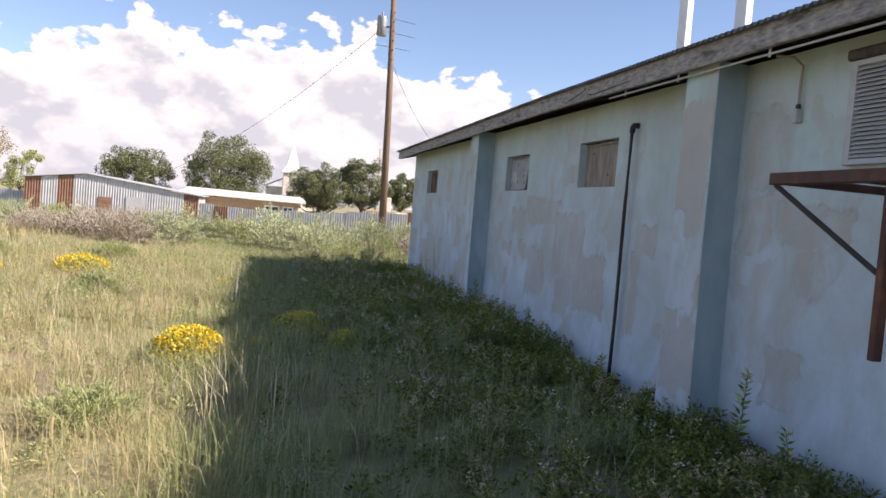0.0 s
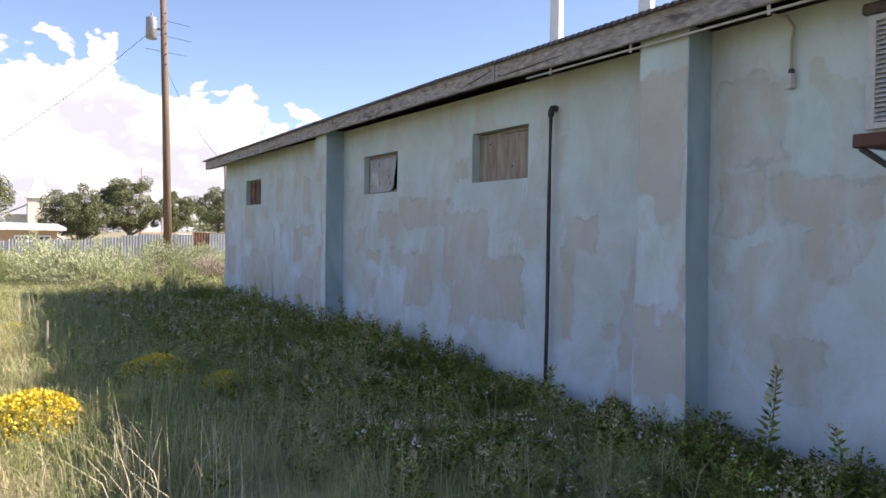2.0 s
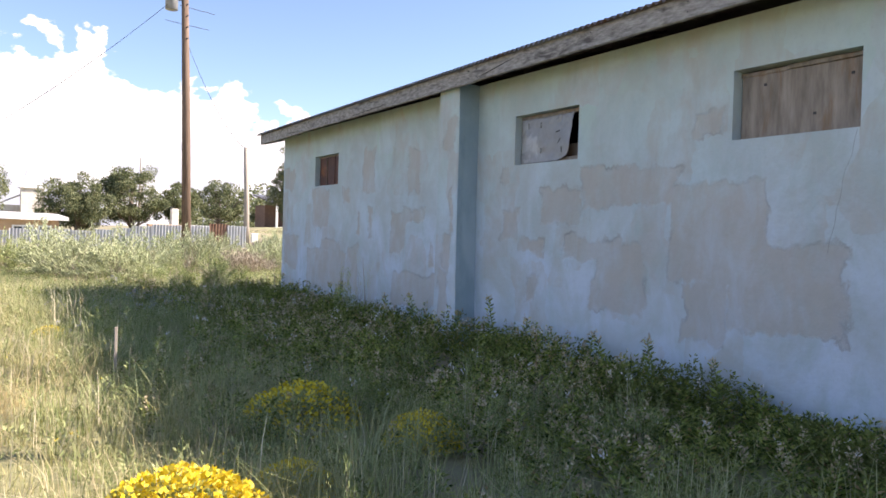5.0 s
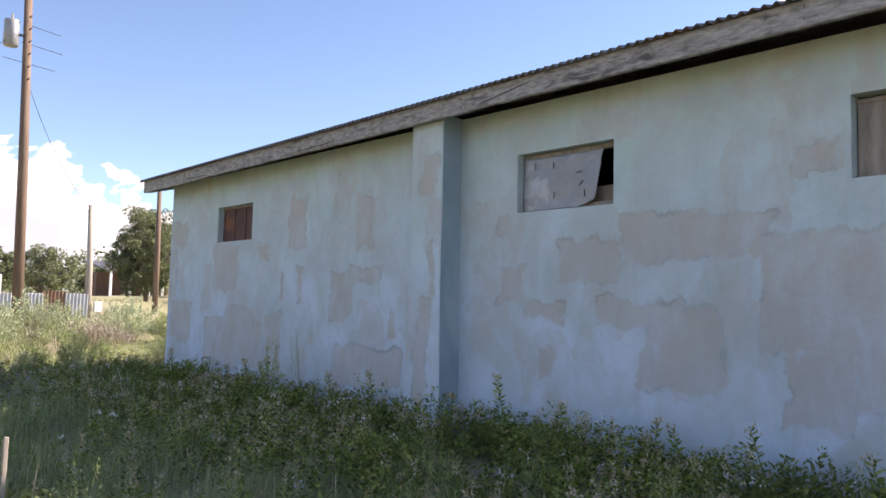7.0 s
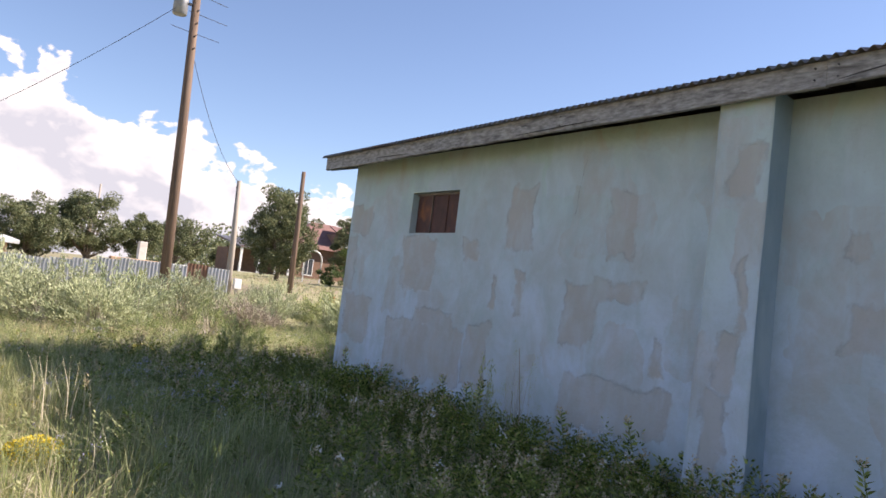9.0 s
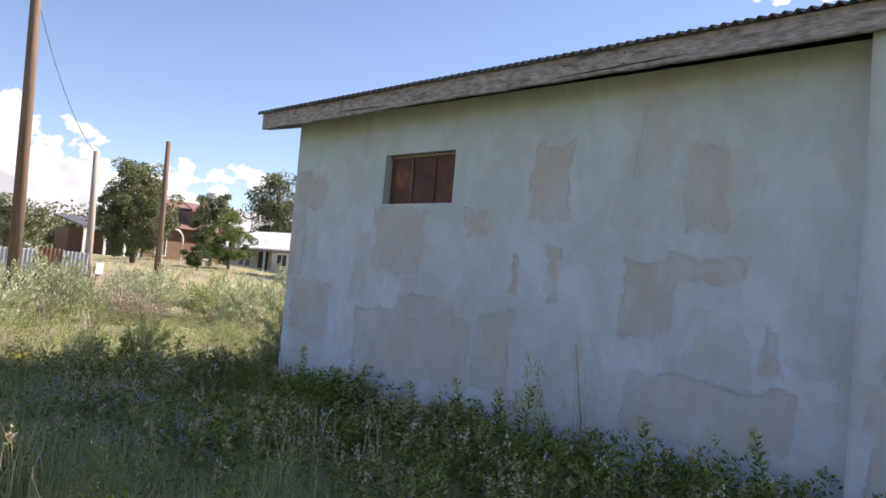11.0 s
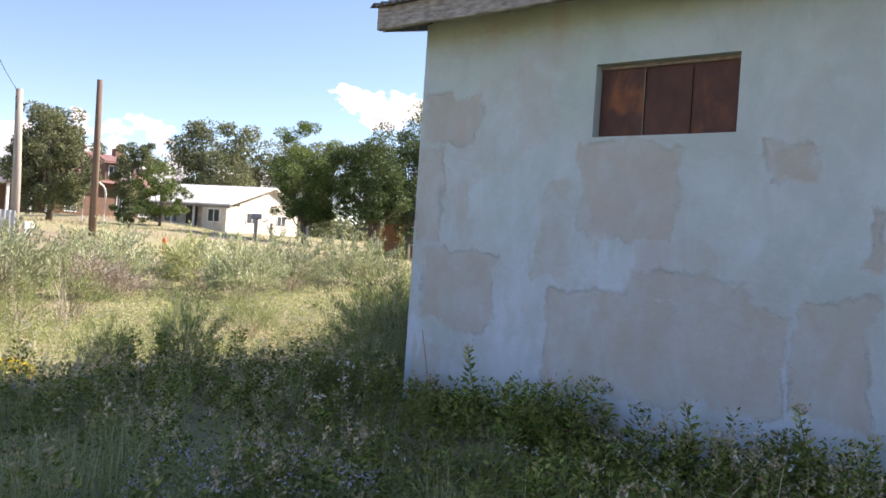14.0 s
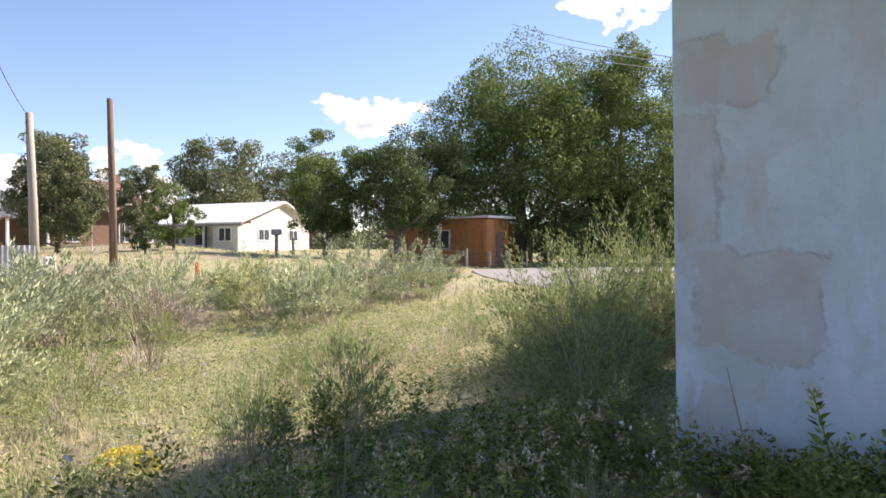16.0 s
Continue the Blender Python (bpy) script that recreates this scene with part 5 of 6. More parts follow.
tree("juniper_tree", 4.4, 51.0, 4.5, 4.2, 2.5, L_JUNIPER, "dense dark juniper behind the iron fence", 11, 100, 120, 0.2, 0.2, 1, "juniper trees")
tree("juniper_tree", 7.6, 52.5, 3.6, 3.4, 1.9, L_JUNIPER, "dense dark juniper behind the iron fence", 12, 70, 120, 0.2, 0.15, 1, "juniper trees")
tree("juniper_tree", 18.5, 81.0, 5.0, 4.6, 3.6, L_JUNIPER, "far dark tree beyond the fence", 14, 60, 110, 0.3, 0.2, 1, "juniper trees")
tree("juniper_tree", 25.5, 84.0, 3.8, 3.5, 2.6, L_JUNIPER, "far dark tree beyond the fence", 18, 50, 110, 0.3, 0.2, 1, "juniper trees")
tree("bare_tree", -21.5, 46.0, 5.6, 4.8, 3.0, L_DRY, "leafless grey-brown tree beside the shed", 15, 60, 60, 0.22, 0.16, 3, "juniper trees")
tree("bare_tree", -17.8, 44.0, 3.6, 3.3, 1.5, L_SAGE2, "low ochre-green tree beside the shed", 19, 40, 70, 0.16, 0.1, 1, "juniper trees")
tree("roadside_shrub", 33.4, 28.9, 2.4, 2.3, 1.5, L_DARKTREE, "dark leafy shrub beside the orange house", 25, 50, 110, 0.16, 0.05, 1, "village shade trees")


def distant_woods():
    """A thin broken line of far trees, too far off to tell apart."""
    rg = np.random.default_rng(9)
    n = 520
    a = np.radians(rg.uniform(14, 92, n))
    d = rg.uniform(108, 165, n)
    c = np.stack([-5 + d * np.sin(a), d * np.cos(a), np.zeros(n)], 1)
    h = rg.uniform(4.0, 8.0, n) * (0.8 + 0.3 * np.sin(a * 23))
    c[:, 2] = gz(c[:, 0], c[:, 1])
    rep = np.repeat(np.arange(n), 130)
    q = rg.normal(0, 1, (len(rep), 3)) * np.array([1.3, 1.3, 0.0])
    p = c[rep] + q
    p[:, 2] += np.abs(h[rep]) * rg.uniform(0.02, 1.0, len(rep))
    v, f = leaves_at(p, rg.normal(size=p.shape), 0.55, 0.4)
    stuff("distant_woods", raw_mesh("distant_woods", v, f, 4, L_JUNIPER), "broken line of dark trees far beyond the village", "woods")


distant_woods()

# ---- poles, wires ----
def utility_pole(x, y, h, lean, material, label, r=0.15):
    z = float(gz(x, y)) - 0.3
    ob = empty("utility_pole", (x, y, z), label, "pole", "utility poles")
    top = Vector((lean[0], lean[1], h))
    part("shaft", tube([(0, 0, 0), top * 0.5 + Vector((0.02, 0, 0)), top], [r, r * 0.86, r * 0.68], 14), material, ob, smooth=True)
    return ob, Vector((x, y, z)), top


pa, oa, ta = utility_pole(1.72, 24.7, 11.2, (-0.28, 0.2), M_POLE, "tall brown timber utility pole carrying a grey transformer", 0.17)
can = part("transformer", tube([(0, 0, -0.42), (0, 0, -0.40), (0, 0, 0.36), (0, 0, 0.42), (0, 0, 0.46)], [0.19, 0.22, 0.22, 0.20, 0.05], 18), M_TIN, pa, "grey transformer can", True)
can.location = (ta.x - 0.42, ta.y - 0.05, 9.6)
part("bushing", tube([(0, 0, 0.42), (0, 0, 0.62)], [0.045, 0.025], 8), M_POLEGREY, can)
part("bracket", box(0.2, -0.05, -0.03, 0.36, 0.05, 0.03), M_IRON, can)
part("top_rail", tube([(ta.x - 0.75, ta.y - 0.1, 11.15), (ta.x + 0.5, ta.y + 0.1, 11.1)], 0.018, 6), M_IRON, pa)
for z, a, b in ((9.9, -0.1, 1.0), (9.3, -0.2, 1.05), (8.7, -0.7, 0.85)):
    part("wire_arm", tube([(ta.x * z / 11.2 + a, 0.1, z + 0.08), (ta.x * z / 11.2 + b, 0.15, z - 0.02)], 0.010, 5), M_WIRE, pa)
for z in (8.2, 8.6, 9.0, 9.4, 9.8, 10.2):
    part("bolt", tube([(ta.x * z / 11.2 + 0.02, -0.16, z), (ta.x * z / 11.2 + 0.02, 0.02, z)], 0.025, 6), M_IRON, pa)
pb, ob_, tb = utility_pole(5.12, 28.55, 4.55, (-0.12, 0.0), M_POLEGREY, "short grey timber service pole at the fence end", 0.13)
pc, oc, tcp = utility_pole(8.85, 31.3, 5.55, (-0.08, 0.0), M_POLE, "bare brown timber pole by the yard", 0.13)
far_pole, _, _ = utility_pole(9.0, 74.0, 7.0, (0.1, 0.0), M_POLEGREY, "thin distant utility pole", 0.12)
far_pole2, _, _ = utility_pole(31.0, 68.0, 6.2, (0.1, 0.0), M_POLEGREY, "thin distant utility pole behind the brick house", 0.1)


def cable(a, b, sag, r=0.009, label="black service cable slung between poles"):
    a, b = Vector(a), Vector(b)
    pts = [a.lerp(b, k / 16) - Vector((0, 0, sag * 4 * (k / 16) * (1 - k / 16))) for k in range(17)]
    bm = bmesh.new()
    add_tube(bm, [p - a for p in pts], r, 5)
    ob = mesh_ob("overhead_cable", bm, M_WIRE)
    ob.location = a
    return tagged(ob, label, "cable", "overhead cables")


cable(oa + Vector((ta.x * 0.8 + 0.08, 0.1, 8.1)), ob_ + tb + Vector((0, 0, -0.1)), 0.5)
cable(oa + Vector((ta.x - 0.6, 0.0, 9.3)), (-9.5, 37.0, 1.75), 0.7)
wisp = part("hanging_lead", tube([(-0.1, -0.02, 4.45), (-0.22, -0.04, 4.3), (-0.2, -0.05, 4.0)], 0.012, 5), M_WIRE, pb)
meter = empty("meter_box", (5.42, 28.45, 0.05), "small white meter box on a stub post", "meter")
part("post", box(-0.05, -0.05, -0.4, 0.05, 0.05, 0.35), M_POLEGREY, meter)
part("case", box(-0.14, -0.1, 0.3, 0.14, 0.06, 0.68, 0.02), M_WHITE, meter)


# ---- iron fence and sheds ----
def corrugated(length, height, pitch=0.12, amp=0.022):
    n = int(length / (pitch / 4))
    s = np.linspace(0, length, n + 1)
    w = amp * np.sin(2 * np.pi * s / pitch)
    v = np.concatenate([np.stack([s, w, np.zeros_like(s)], 1), np.stack([s, w, np.full_like(s, height)], 1)])
    k = np.arange(n)
    return v, np.stack([k, k + 1, k + n + 2, k + n + 1], 1)


def sheet_fence(name, pts, height, label, seed):
    fence = empty(name, (pts[0][0], pts[0][1], 0), label, "fence")
    rg = np.random.default_rng(seed)
    for (x0, y0), (x1, y1) in zip(pts, pts[1:]):
        L = math.hypot(x1 - x0, y1 - y0)
        n = max(1, round(L / 0.72))
        for k in range(n):
            v, f = corrugated(L / n + 0.03, height + rg.uniform(-0.06, 0.08))
            rust = rg.uniform() < 0.2
            o = new("iron_sheet", raw_mesh("iron_sheet", v, f, 4, M_FENCERUST if rust else M_GALV))
            o.parent = fence
            px, py = x0 + (x1 - x0) * k / n, y0 + (y1 - y0) * k / n
            o.location = (px - pts[0][0], py - pts[0][1] + 0.012 * (k % 2), float(gz(px, py)) - 0.1 + rg.uniform(-0.03, 0.03))
            o.rotation_euler = (rg.normal(0, 0.02), rg.normal(0, 0.012), math.atan2(y1 - y0, x1 - x0))
            if rust:
                tagged(o, "rusted brown corrugated sheet")
    return fence


sheet_fence("corrugated_fence", ((5.05, 28.4), (-2.2, 30.2), (-6.4, 31.2)), 1.05, "patchwork corrugated iron fence, grey and rusty", 11)
sheet_fence("corrugated_fence", ((-14.6, 33.0), (-22.0, 34.5), (-34.0, 36.0)), 1.0, "rust-brown corrugated iron fence beside the shed", 12)


def iron_shed():
    x0, x1, y0, depth, zb = -14.5, -6.5, 32.0, 9.0, -0.45
    s = empty("iron_shed", (x0, y0, zb), "low shed clad in grey corrugated iron sheets", "shed")
    ridge, hl, hr, hm = 2.7, 1.72, 1.45, 2.08
    rg = np.random.default_rng(3)
    n = 11
    for k in range(n):
        a = k * (x1 - x0) / n
        L = (x1 - x0) / n
        top = lambda q: hl + (hm - hl) * q / ridge if q < ridge else hm + (hr - hm) * (q - ridge) / (x1 - x0 - ridge)
        v, f = corrugated(L + 0.01, 1.0)
        up = v[:, 2] > 0.5
        v[up, 2] = [top(a + q) for q in v[up, 0]]
        o = new("iron_sheet", raw_mesh("iron_sheet", v, f, 4, M_FENCERUST if rg.uniform() < 0.15 else M_GALV))
        o.parent = s
        o.location = (a, rg.uniform(-0.012, 0.012), 0)
    part("side_wall", box(x1 - x0 - 0.06, 0.05, 0, x1 - x0, depth, hr - 0.05), M_GALV, s)
    part("back_wall", box(0, depth - 0.05, 0, x1 - x0 - 0.07, depth, 1.4), M_GALV, s)
    for a, b, za, zb2 in ((-0.15, ridge, hl - 0.0, hm + 0.03), (ridge, x1 - x0 + 0.2, hm + 0.03, hr)):
        bm = bmesh.new()
        q = [bm.verts.new(p) for p in ((a, -0.15, za), (b, -0.15, zb2), (b, depth + 0.1, zb2), (a, depth + 0.1, za), (a, -0.15, za + 0.04), (b, -0.15, zb2 + 0.04), (b, depth + 0.1, zb2 + 0.04), (a, depth + 0.1, za + 0.04))]
        for t in ((3, 2, 1, 0), (4, 5, 6, 7), (0, 1, 5, 4), (1, 2, 6, 5), (2, 3, 7, 6), (3, 0, 4, 7)):
            bm.faces.new([q[i] for i in t])
        part("roof_slope", bm, M_GALV, s)
    part("door_patch", box(3.3, -0.06, 0.0, 3.9, -0.035, 1.05), M_FENCERUST, s, "rusty sheet patch")
    part("door_patch", box(4.6, -0.06, 0.0, 5.5, -0.035, 1.15), M_GALV, s)


iron_shed()

M_STUCCO = surface_mat("cream_stucco", (0.62, 0.57, 0.50), (0.74, 0.69, 0.62), 4, 0.9, 0.2, stain=(0.55, 0.50, 0.43))
M_ORANGE = surface_mat("orange_adobe", (0.42, 0.17, 0.06), (0.55, 0.24, 0.09), 4, 0.9, 0.3, stain=(0.38, 0.18, 0.09))
M_BRICK = surface_mat("red_brown_brick", (0.17, 0.10, 0.07), (0.28, 0.17, 0.115), 6, 0.9, 0.3)
M_REDROOF = surface_mat("dull_red_roof", (0.19, 0.10, 0.085), (0.27, 0.15, 0.13), 5, 0.8, 0.2)
M_TANBLOCK = surface_mat("tan_block_wall", (0.40, 0.27, 0.17), (0.50, 0.35, 0.23), 5, 0.9, 0.2)
M_GLASS = surface_mat("dark_window_glass", (0.05, 0.06, 0.07), (0.09, 0.10, 0.11), 3, 0.12, 0)
M_STEEPLE = surface_mat("white_steeple_metal", (0.66, 0.67, 0.68), (0.80, 0.80, 0.80), 3, 0.5, 0)
M_ORANGEPLASTIC = surface_mat("orange_marker_plastic", (0.75, 0.16, 0.04), (0.85, 0.22, 0.06), 5, 0.5, 0)
M_AQUA = surface_mat("pale_aqua_panel", (0.55, 0.66, 0.66), (0.65, 0.74, 0.74), 3, 0.6, 0.1)


def house_window(house, face, a, z, w, h, frame_mat=None):
    """A window on a house's face: face gives origin, direction along the wall and outward normal."""
    o, u, nrm = (Vector(q) for q in face)
    frame_mat = frame_mat or M_WHITE
    ang = math.atan2(u.y, u.x)
    m = Matrix.Translation(o + u * a + Vector((0, 0, z))) @ Matrix.Rotation(ang, 4, "Z")
    sgn = 1 if (m.to_3x3() @ Vector((0, 1, 0))).dot(nrm) > 0 else -1
    bm = bmesh.new()
    for x0, z0, x1, z1 in ((0, 0, w, 0.07), (0, h - 0.07, w, h), (0, 0.071, 0.07, h - 0.071), (w - 0.07, 0.071, w, h - 0.071), (w / 2 - 0.025, 0.071, w / 2 + 0.025, h - 0.071)):
        add_box(bm, x0, -0.02 * sgn, z0, x1, 0.05 * sgn, z1, 0, m)
    win = part("window", bm, frame_mat, house)
    part("pane", box(0.07, 0.004 * sgn, 0.07, w - 0.07, 0.02 * sgn, h - 0.07, 0, m), M_GLASS, win, "dark glass pane")


def gable_roof_bm(pts, thick):
    bm = bmesh.new()
    lo = [bm.verts.new(p) for p in pts]
    hi = [bm.verts.new((p[0], p[1], p[2] + thick)) for p in pts]
    n = len(pts)
    bm.faces.new(lo[::-1])
    bm.faces.new(hi)
    for k in range(n):
        bm.faces.new((lo[k], lo[(k + 1) % n], hi[(k + 1) % n], hi[k]))
    return bm


def white_house():
    """Eave and porch on the long side, gable end with a low pitch."""
    zb = 0.6
    h = empty("white_house", (28.0, 48.0, zb), "small cream stucco house with a white metal roof and porch", "house")
    h.rotation_euler = (0, 0, radians(16))
    W, D, H, EX = 7.2, 7.6, 2.28, -1.5
    RX, RZ = W / 2, 3.55
    rise = (RZ - 2.0) / (RX - EX)
    part("wall", box(0, 0, -0.4, W, D, H), M_STUCCO, h)
    bm = bmesh.new()
    v = [bm.verts.new(p) for p in ((0, 0.0, H + 0.003), (W, 0.0, H + 0.003), (RX, 0.0, RZ - 0.01), (0, 0.2, H + 0.003), (W, 0.2, H + 0.003), (RX, 0.2, RZ - 0.01))]
    for q in ((0, 1, 2), (3, 5, 4), (1, 4, 5, 2), (2, 5, 3, 0)):
        bm.faces.new([v[k] for k in q])
    part("gable", bm, M_STUCCO, h)
    part("roof", gable_roof_bm(((EX, -0.35, 2.0 + 0.03), (RX, -0.35, RZ + 0.03), (RX, D + 0.3, RZ + 0.03), (EX, D + 0.3, 2.0 + 0.03)), 0.09), M_WHITE, h, "white metal roof slope running over the porch")
    part("roof", gable_roof_bm(((RX, -0.35, RZ + 0.03), (W + 0.5, -0.35, 2.1), (W + 0.5, D + 0.3, 2.1), (RX, D + 0.3, RZ + 0.03)), 0.09), M_WHITE, h)
    part("fascia", box(EX + 0.01, -0.3, 1.88, EX + 0.05, D + 0.25, 2.02), M_WOOD, h)
    for y in (2.6, 4.4, 6.2, D):
        part("porch_post", box(EX + 0.08, y - 0.06, -0.4, EX + 0.2, y + 0.06, 2.05), M_WHITE, h)
    part("porch_room", box(EX + 0.1, 0.0, -0.4, -0.003, 1.9, 2.05), M_STUCCO, h, "closed-in end of the porch")
    part("porch_floor", box(EX, 1.903, -0.4, -0.003, D, 0.05), M_TANBLOCK, h)
    part("porch_rail", box(EX + 0.1, 2.66, 0.62, EX + 0.16, D - 0.06, 0.70), M_WHITE, h)
    part("porch_door", box(-0.04, 3.4, 0.05, -0.004, 4.3, 2.0), M_DARKWOOD, h, "dark porch door")
    house_window(h, ((0, 0, 0), (1, 0, 0), (0, -1, 0)), 0.75, 0.95, 1.3, 0.8)
    house_window(h, ((0, 0, 0), (1, 0, 0), (0, -1, 0)), 4.4, 0.95, 1.2, 0.8)
    house_window(h, ((EX + 0.1, 0, 0), (0, 1, 0), (-1, 0, 0)), 0.45, 0.9, 1.0, 0.9)
    house_window(h, ((0, 0, 0), (0, 1, 0), (-1, 0, 0)), 5.0, 0.75, 1.2, 0.95)


def orange_house():
    zb = -0.1
    h = empty("orange_house", (28.9, 30.8, zb), "orange adobe house under shade trees", "house")
    part("wall", box(0, 0, -0.3, 2.5, 6.5, 2.55, 0.05), M_ORANGE, h)
    part("corner_buttress", box(-0.12, -0.35, -0.3, 0.55, -0.003, 2.5, 0.06), M_ORANGE, h)
    part("wing_wall", box(2.503, 1.4, -0.3, 7.5, 6.5, 2.4, 0.05), M_ORANGE, h)
    part("roof", box(-0.15, -0.4, 2.56, 2.6, 6.6, 2.68), M_WHITE, h, "pale flat roof edge")
    part("wing_roof", box(2.605, 1.25, 2.41, 7.7, 6.6, 2.53), M_WHITE, h)
    house_window(h, ((0, 0, 0), (0, 1, 0), (-1, 0, 0)), 2.1, 0.95, 1.3, 1.05, M_STUCCO)
    part("door", box(1.2, -0.04, -0.2, 2.05, -0.004, 1.85), M_BRICK, h, "dark red-brown door")


def brick_house():
    zb = 0.75
    h = empty("brick_house", (26.9, 71.1, zb), "two-storey red brick house with hipped roof and porch", "house")
    h.scale = (1.1, 1.1, 1.3)
    part("wall", box(0, 0, -0.4, 9, 8, 3.1), M_BRICK, h)
    bm = bmesh.new()
    e = [bm.verts.new(p) for p in ((-0.6, -0.6, 2.9), (9.6, -0.6, 2.9), (9.6, 8.6, 2.9), (-0.6, 8.6, 2.9), (3.2, 4, 5.2), (5.8, 4, 5.2))]
    for q in ((0, 1, 5, 4), (1, 2, 5), (2, 3, 4, 5), (3, 0, 4), (3, 2, 1, 0)):
        bm.faces.new([e[k] for k in q])
    roof = part("roof", bm, M_REDROOF, h, "dull red hipped roof")
    part("chimney", box(6.6, 3.0, 3.6, 7.2, 3.6, 5.6), M_BRICK, roof)
    part("dormer", box(4.0, -0.2, 2.95, 6.4, 2.2, 4.3), M_BRICK, h, "brick dormer")
    part("dormer_roof", gable_roof_bm(((3.7, -0.6, 4.3), (6.7, -0.6, 4.3), (5.9, 2.6, 4.95), (4.5, 2.6, 4.95)), 0.1), M_REDROOF, h)
    for x in (4.25, 5.35):
        house_window(h, ((x, -0.2, 3.2), (1, 0, 0), (0, -1, 0)), 0, 0.1, 0.85, 0.85)
    for x in (1.0, 5.2, 7.2):
        house_window(h, ((x, 0, 0), (1, 0, 0), (0, -1, 0)), 0, 0.8, 1.0, 1.3)
    part("porch_roof", gable_roof_bm(((-5.5, -1.2, 2.2), (-0.61, -1.2, 2.2), (-0.61, 5, 3.0), (-5.5, 5, 3.0)), 0.12), M_ROOFTIN, h)
    for x in (-5.2, -3.6, -2.0, -0.8):
        part("porch_post", box(x - 0.09, -1.1, -0.4, x + 0.09, -0.92, 2.2), M_WHITE, h)
    part("porch_wall", box(-5.3, -1.0, -0.4, -0.62, -0.85, 0.5), M_STUCCO, h)
    part("porch_room", box(-5.3, 2.0, -0.4, -0.62, 4.8, 2.2), M_BRICK, h)


def tan_house():
    h = empty("long_house", (-7.6, 38.0, -0.4), "long low tan block house with a white roof", "house")
    part("wall", box(0, 0, 0, 6.4, 5, 1.45), M_TANBLOCK, h)
    part("roof", gable_roof_bm(((-0.3, -0.4, 1.52), (6.8, -0.4, 1.46), (6.8, 5.3, 1.7), (-0.3, 5.3, 1.8)), 0.16), M_WHITE, h)
    house_window(h, ((4.4, 0, 0), (1, 0, 0), (0, -1, 0)), 0, 0.6, 0.9, 0.6)
    house_window(h, ((5.5, 0, 0), (1, 0, 0), (0, -1, 0)), 0, 0.6, 0.6, 0.6)


def church():
    c = empty("church", (0.0, 74.0, -0.3), "distant church with a pointed white steeple", "church")
    part("tower", box(-0.9, -0.9, 0, 0.9, 0.9, 4.4), M_STUCCO, c)
    bm = bmesh.new()
    b = [bm.verts.new(p) for p in ((-1.1, -1.1, 4.4), (1.1, -1.1, 4.4), (1.1, 1.1, 4.4), (-1.1, 1.1, 4.4))]
    m_ = [bm.verts.new(p) for p in ((-0.62, -0.62, 5.1), (0.62, -0.62, 5.1), (0.62, 0.62, 5.1), (-0.62, 0.62, 5.1))]
    t = bm.verts.new((0, 0, 7.6))
    for k in range(4):
        bm.faces.new((b[k], b[(k + 1) % 4], m_[(k + 1) % 4], m_[k]))
        bm.faces.new((m_[k], m_[(k + 1) % 4], t))
    bm.faces.new(b[::-1])
    part("spire", bm, M_STEEPLE, c, "pointed white metal spire")
    part("nave", box(-2.4, 1.0, 0, 2.4, 10.0, 2.9), M_STUCCO, c)
    part("nave_roof", gable_roof_bm(((-2.7, 0.91, 2.9), (0, 0.91, 4.2), (0, 10, 4.2), (-2.7, 10, 2.9)), 0.1), M_STEEPLE, c)
    part("nave_roof", gable_roof_bm(((0, 0.91, 4.2), (2.7, 0.91, 2.9), (2.7, 10, 2.9), (0, 10, 4.2)), 0.1), M_STEEPLE, c)


white_house()
orange_house()
brick_house()
tan_house()
church()

tank = empty("utility_cabinet", (4.0, 30.6, -0.1), "pale aqua metal cabinet behind the fence", "cabinet")
part("body", box(-0.75, -0.5, -0.2, 0.75, 0.5, 1.02, 0.04), M_AQUA, tank)
part("lid", box(-0.8, -0.55, 1.02, 0.8, 0.55, 1.1, 0.03), M_WHITE, tank)
pillar = empty("brick_pillar", (3.9, 36.5, -0.2), "weathered brick pillar stump behind the fence", "pillar")
part("shaft", box(-0.17, -0.17, 0, 0.17, 0.17, 2.05, 0.02), M_STUCCO, pillar)
part("base_wall", box(-1.3, -0.2, 0, 1.0, 0.2, 1.25, 0.03), M_TANBLOCK, pillar)
marker = empty("orange_marker", (8.4, 26.4, float(gz(8.4, 26.4))), "orange plastic marker post in the brush", "marker")
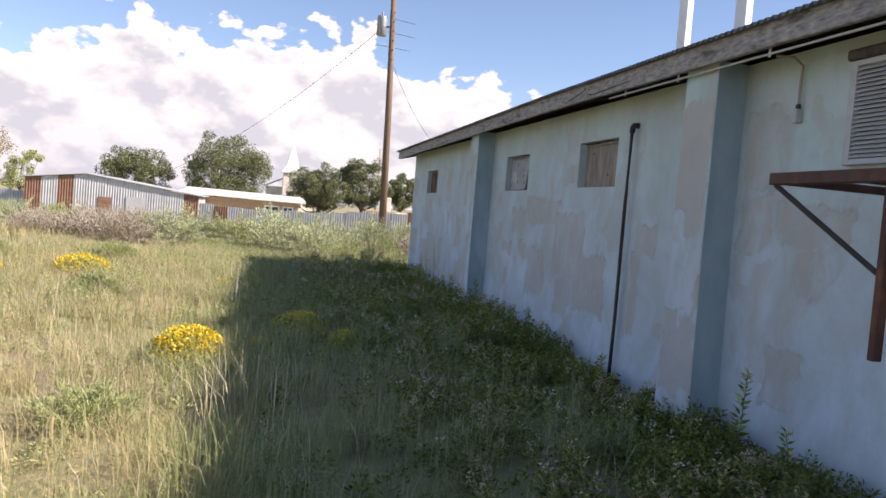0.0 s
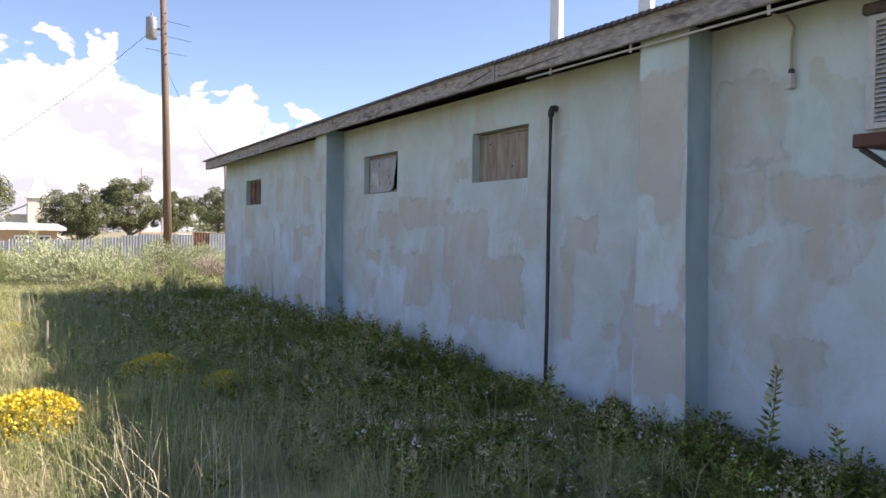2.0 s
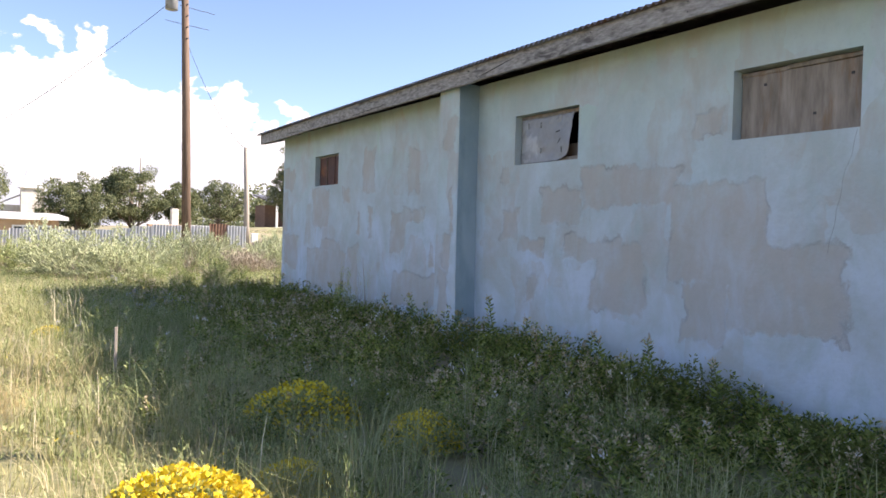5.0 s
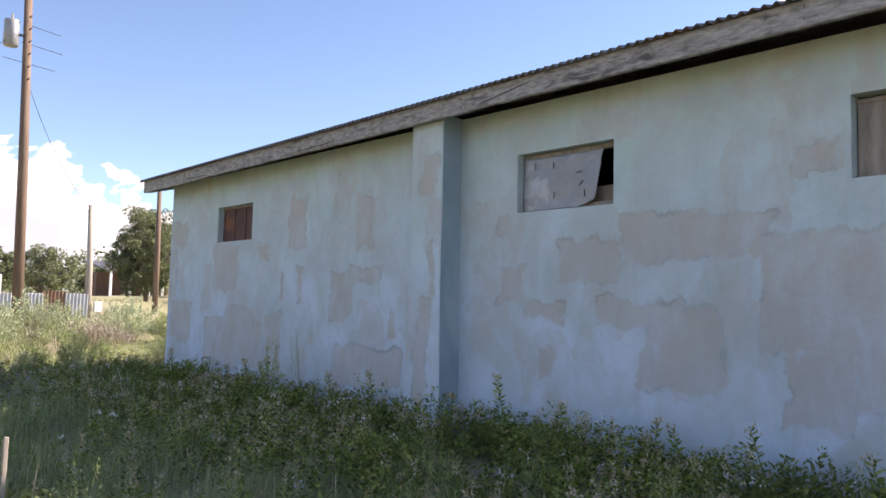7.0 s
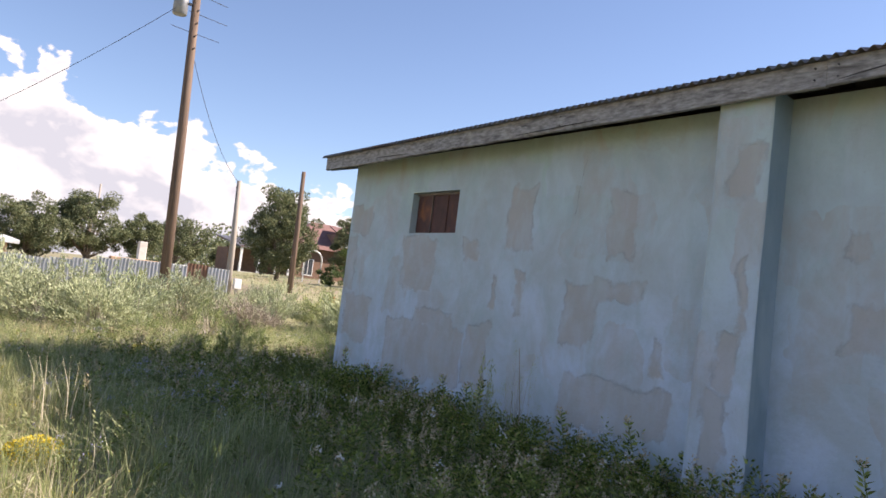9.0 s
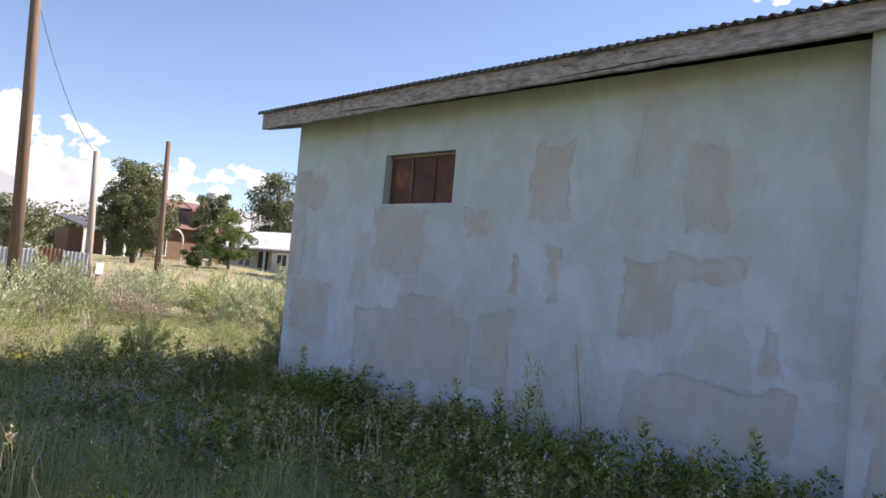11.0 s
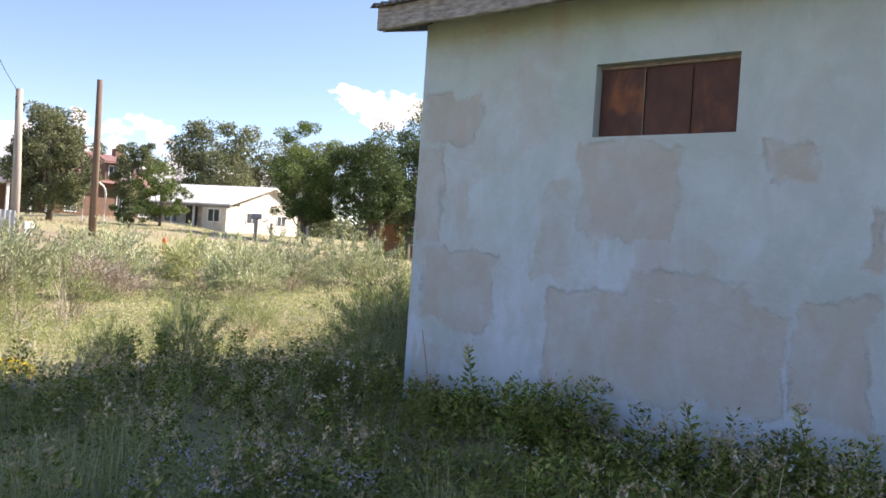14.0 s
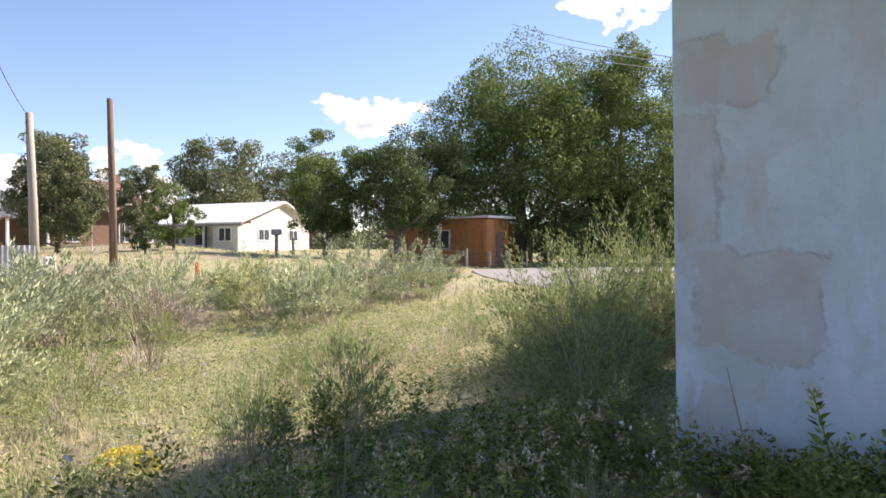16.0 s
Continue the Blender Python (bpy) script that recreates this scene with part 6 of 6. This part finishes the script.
part("tube", tube([(0, 0, 0), (0, 0, 0.42), (0, 0, 0.48)], [0.06, 0.06, 0.02], 10), M_ORANGEPLASTIC, marker)
mail = empty("mailbox", (19.6, 36.0, float(gz(19.6, 36.0))), "grey mailbox on a timber post by the road", "mailbox")
part("post", box(-0.06, -0.06, -0.2, 0.06, 0.06, 0.95), M_POLEGREY, mail)
part("box", box(-0.13, -0.28, 0.95, 0.13, 0.28, 1.22, 0.05), M_TIN, mail)
arch = empty("garden_arch", (16.9, 46.0, float(gz(16.9, 46.0))), "white metal garden arch by the brick house", "arch")
part("hoop", tube([(-0.6, 0, 0), (-0.6, 0, 1.5)] + [(-0.6 * math.cos(a), 0, 1.5 + 0.6 * math.sin(a)) for a in np.linspace(0.2, 2.94, 9)] + [(0.6, 0, 1.5), (0.6, 0, 0)], 0.05, 6), M_WHITE, arch)

# yard fence of posts and wire along the road
fence = empty("yard_fence", (20.0, 33.0, 0.0), "sagging wire fence on grey timber posts", "fence")
run = [(19.9, 35.2), (20.9, 33.8), (22.0, 32.5), (23.2, 31.3), (24.5, 30.4), (25.8, 29.7), (27.1, 29.2), (28.4, 28.9), (29.7, 28.7)]
for k, (x, y) in enumerate(run):
    z = float(gz(x, y))
    part("post", tube([(x - 20, y - 33, z - 0.2), (x - 20 + 0.03 * (k % 3 - 1), y - 33, z + 0.85 + 0.1 * (k % 2))], [0.075, 0.06], 7), M_POLEGREY, fence)
for hgt in (0.3, 0.6, 0.8):
    part("wire", tube([(x - 20, y - 33, float(gz(x, y)) + hgt) for x, y in run], 0.008, 4), M_WIRE, fence)

# service drop to the building's back corner
lines = empty("power_line", (7.2, 10.0, 2.75), "three thin pale service wires to the building's corner", "wires")
for rise in (0.0, 0.55, 0.95):
    far_end = Vector((24.2, 20.5, 9.3 + rise))
    near_end = Vector((0, 0, 0.1 + rise * 0.1))
    part("wire", tube([near_end.lerp(far_end, u) + Vector((0, 0, -1.0 * u * (1 - u))) for u in np.linspace(0, 1, 12)], 0.011, 5), M_CONDUIT, lines)
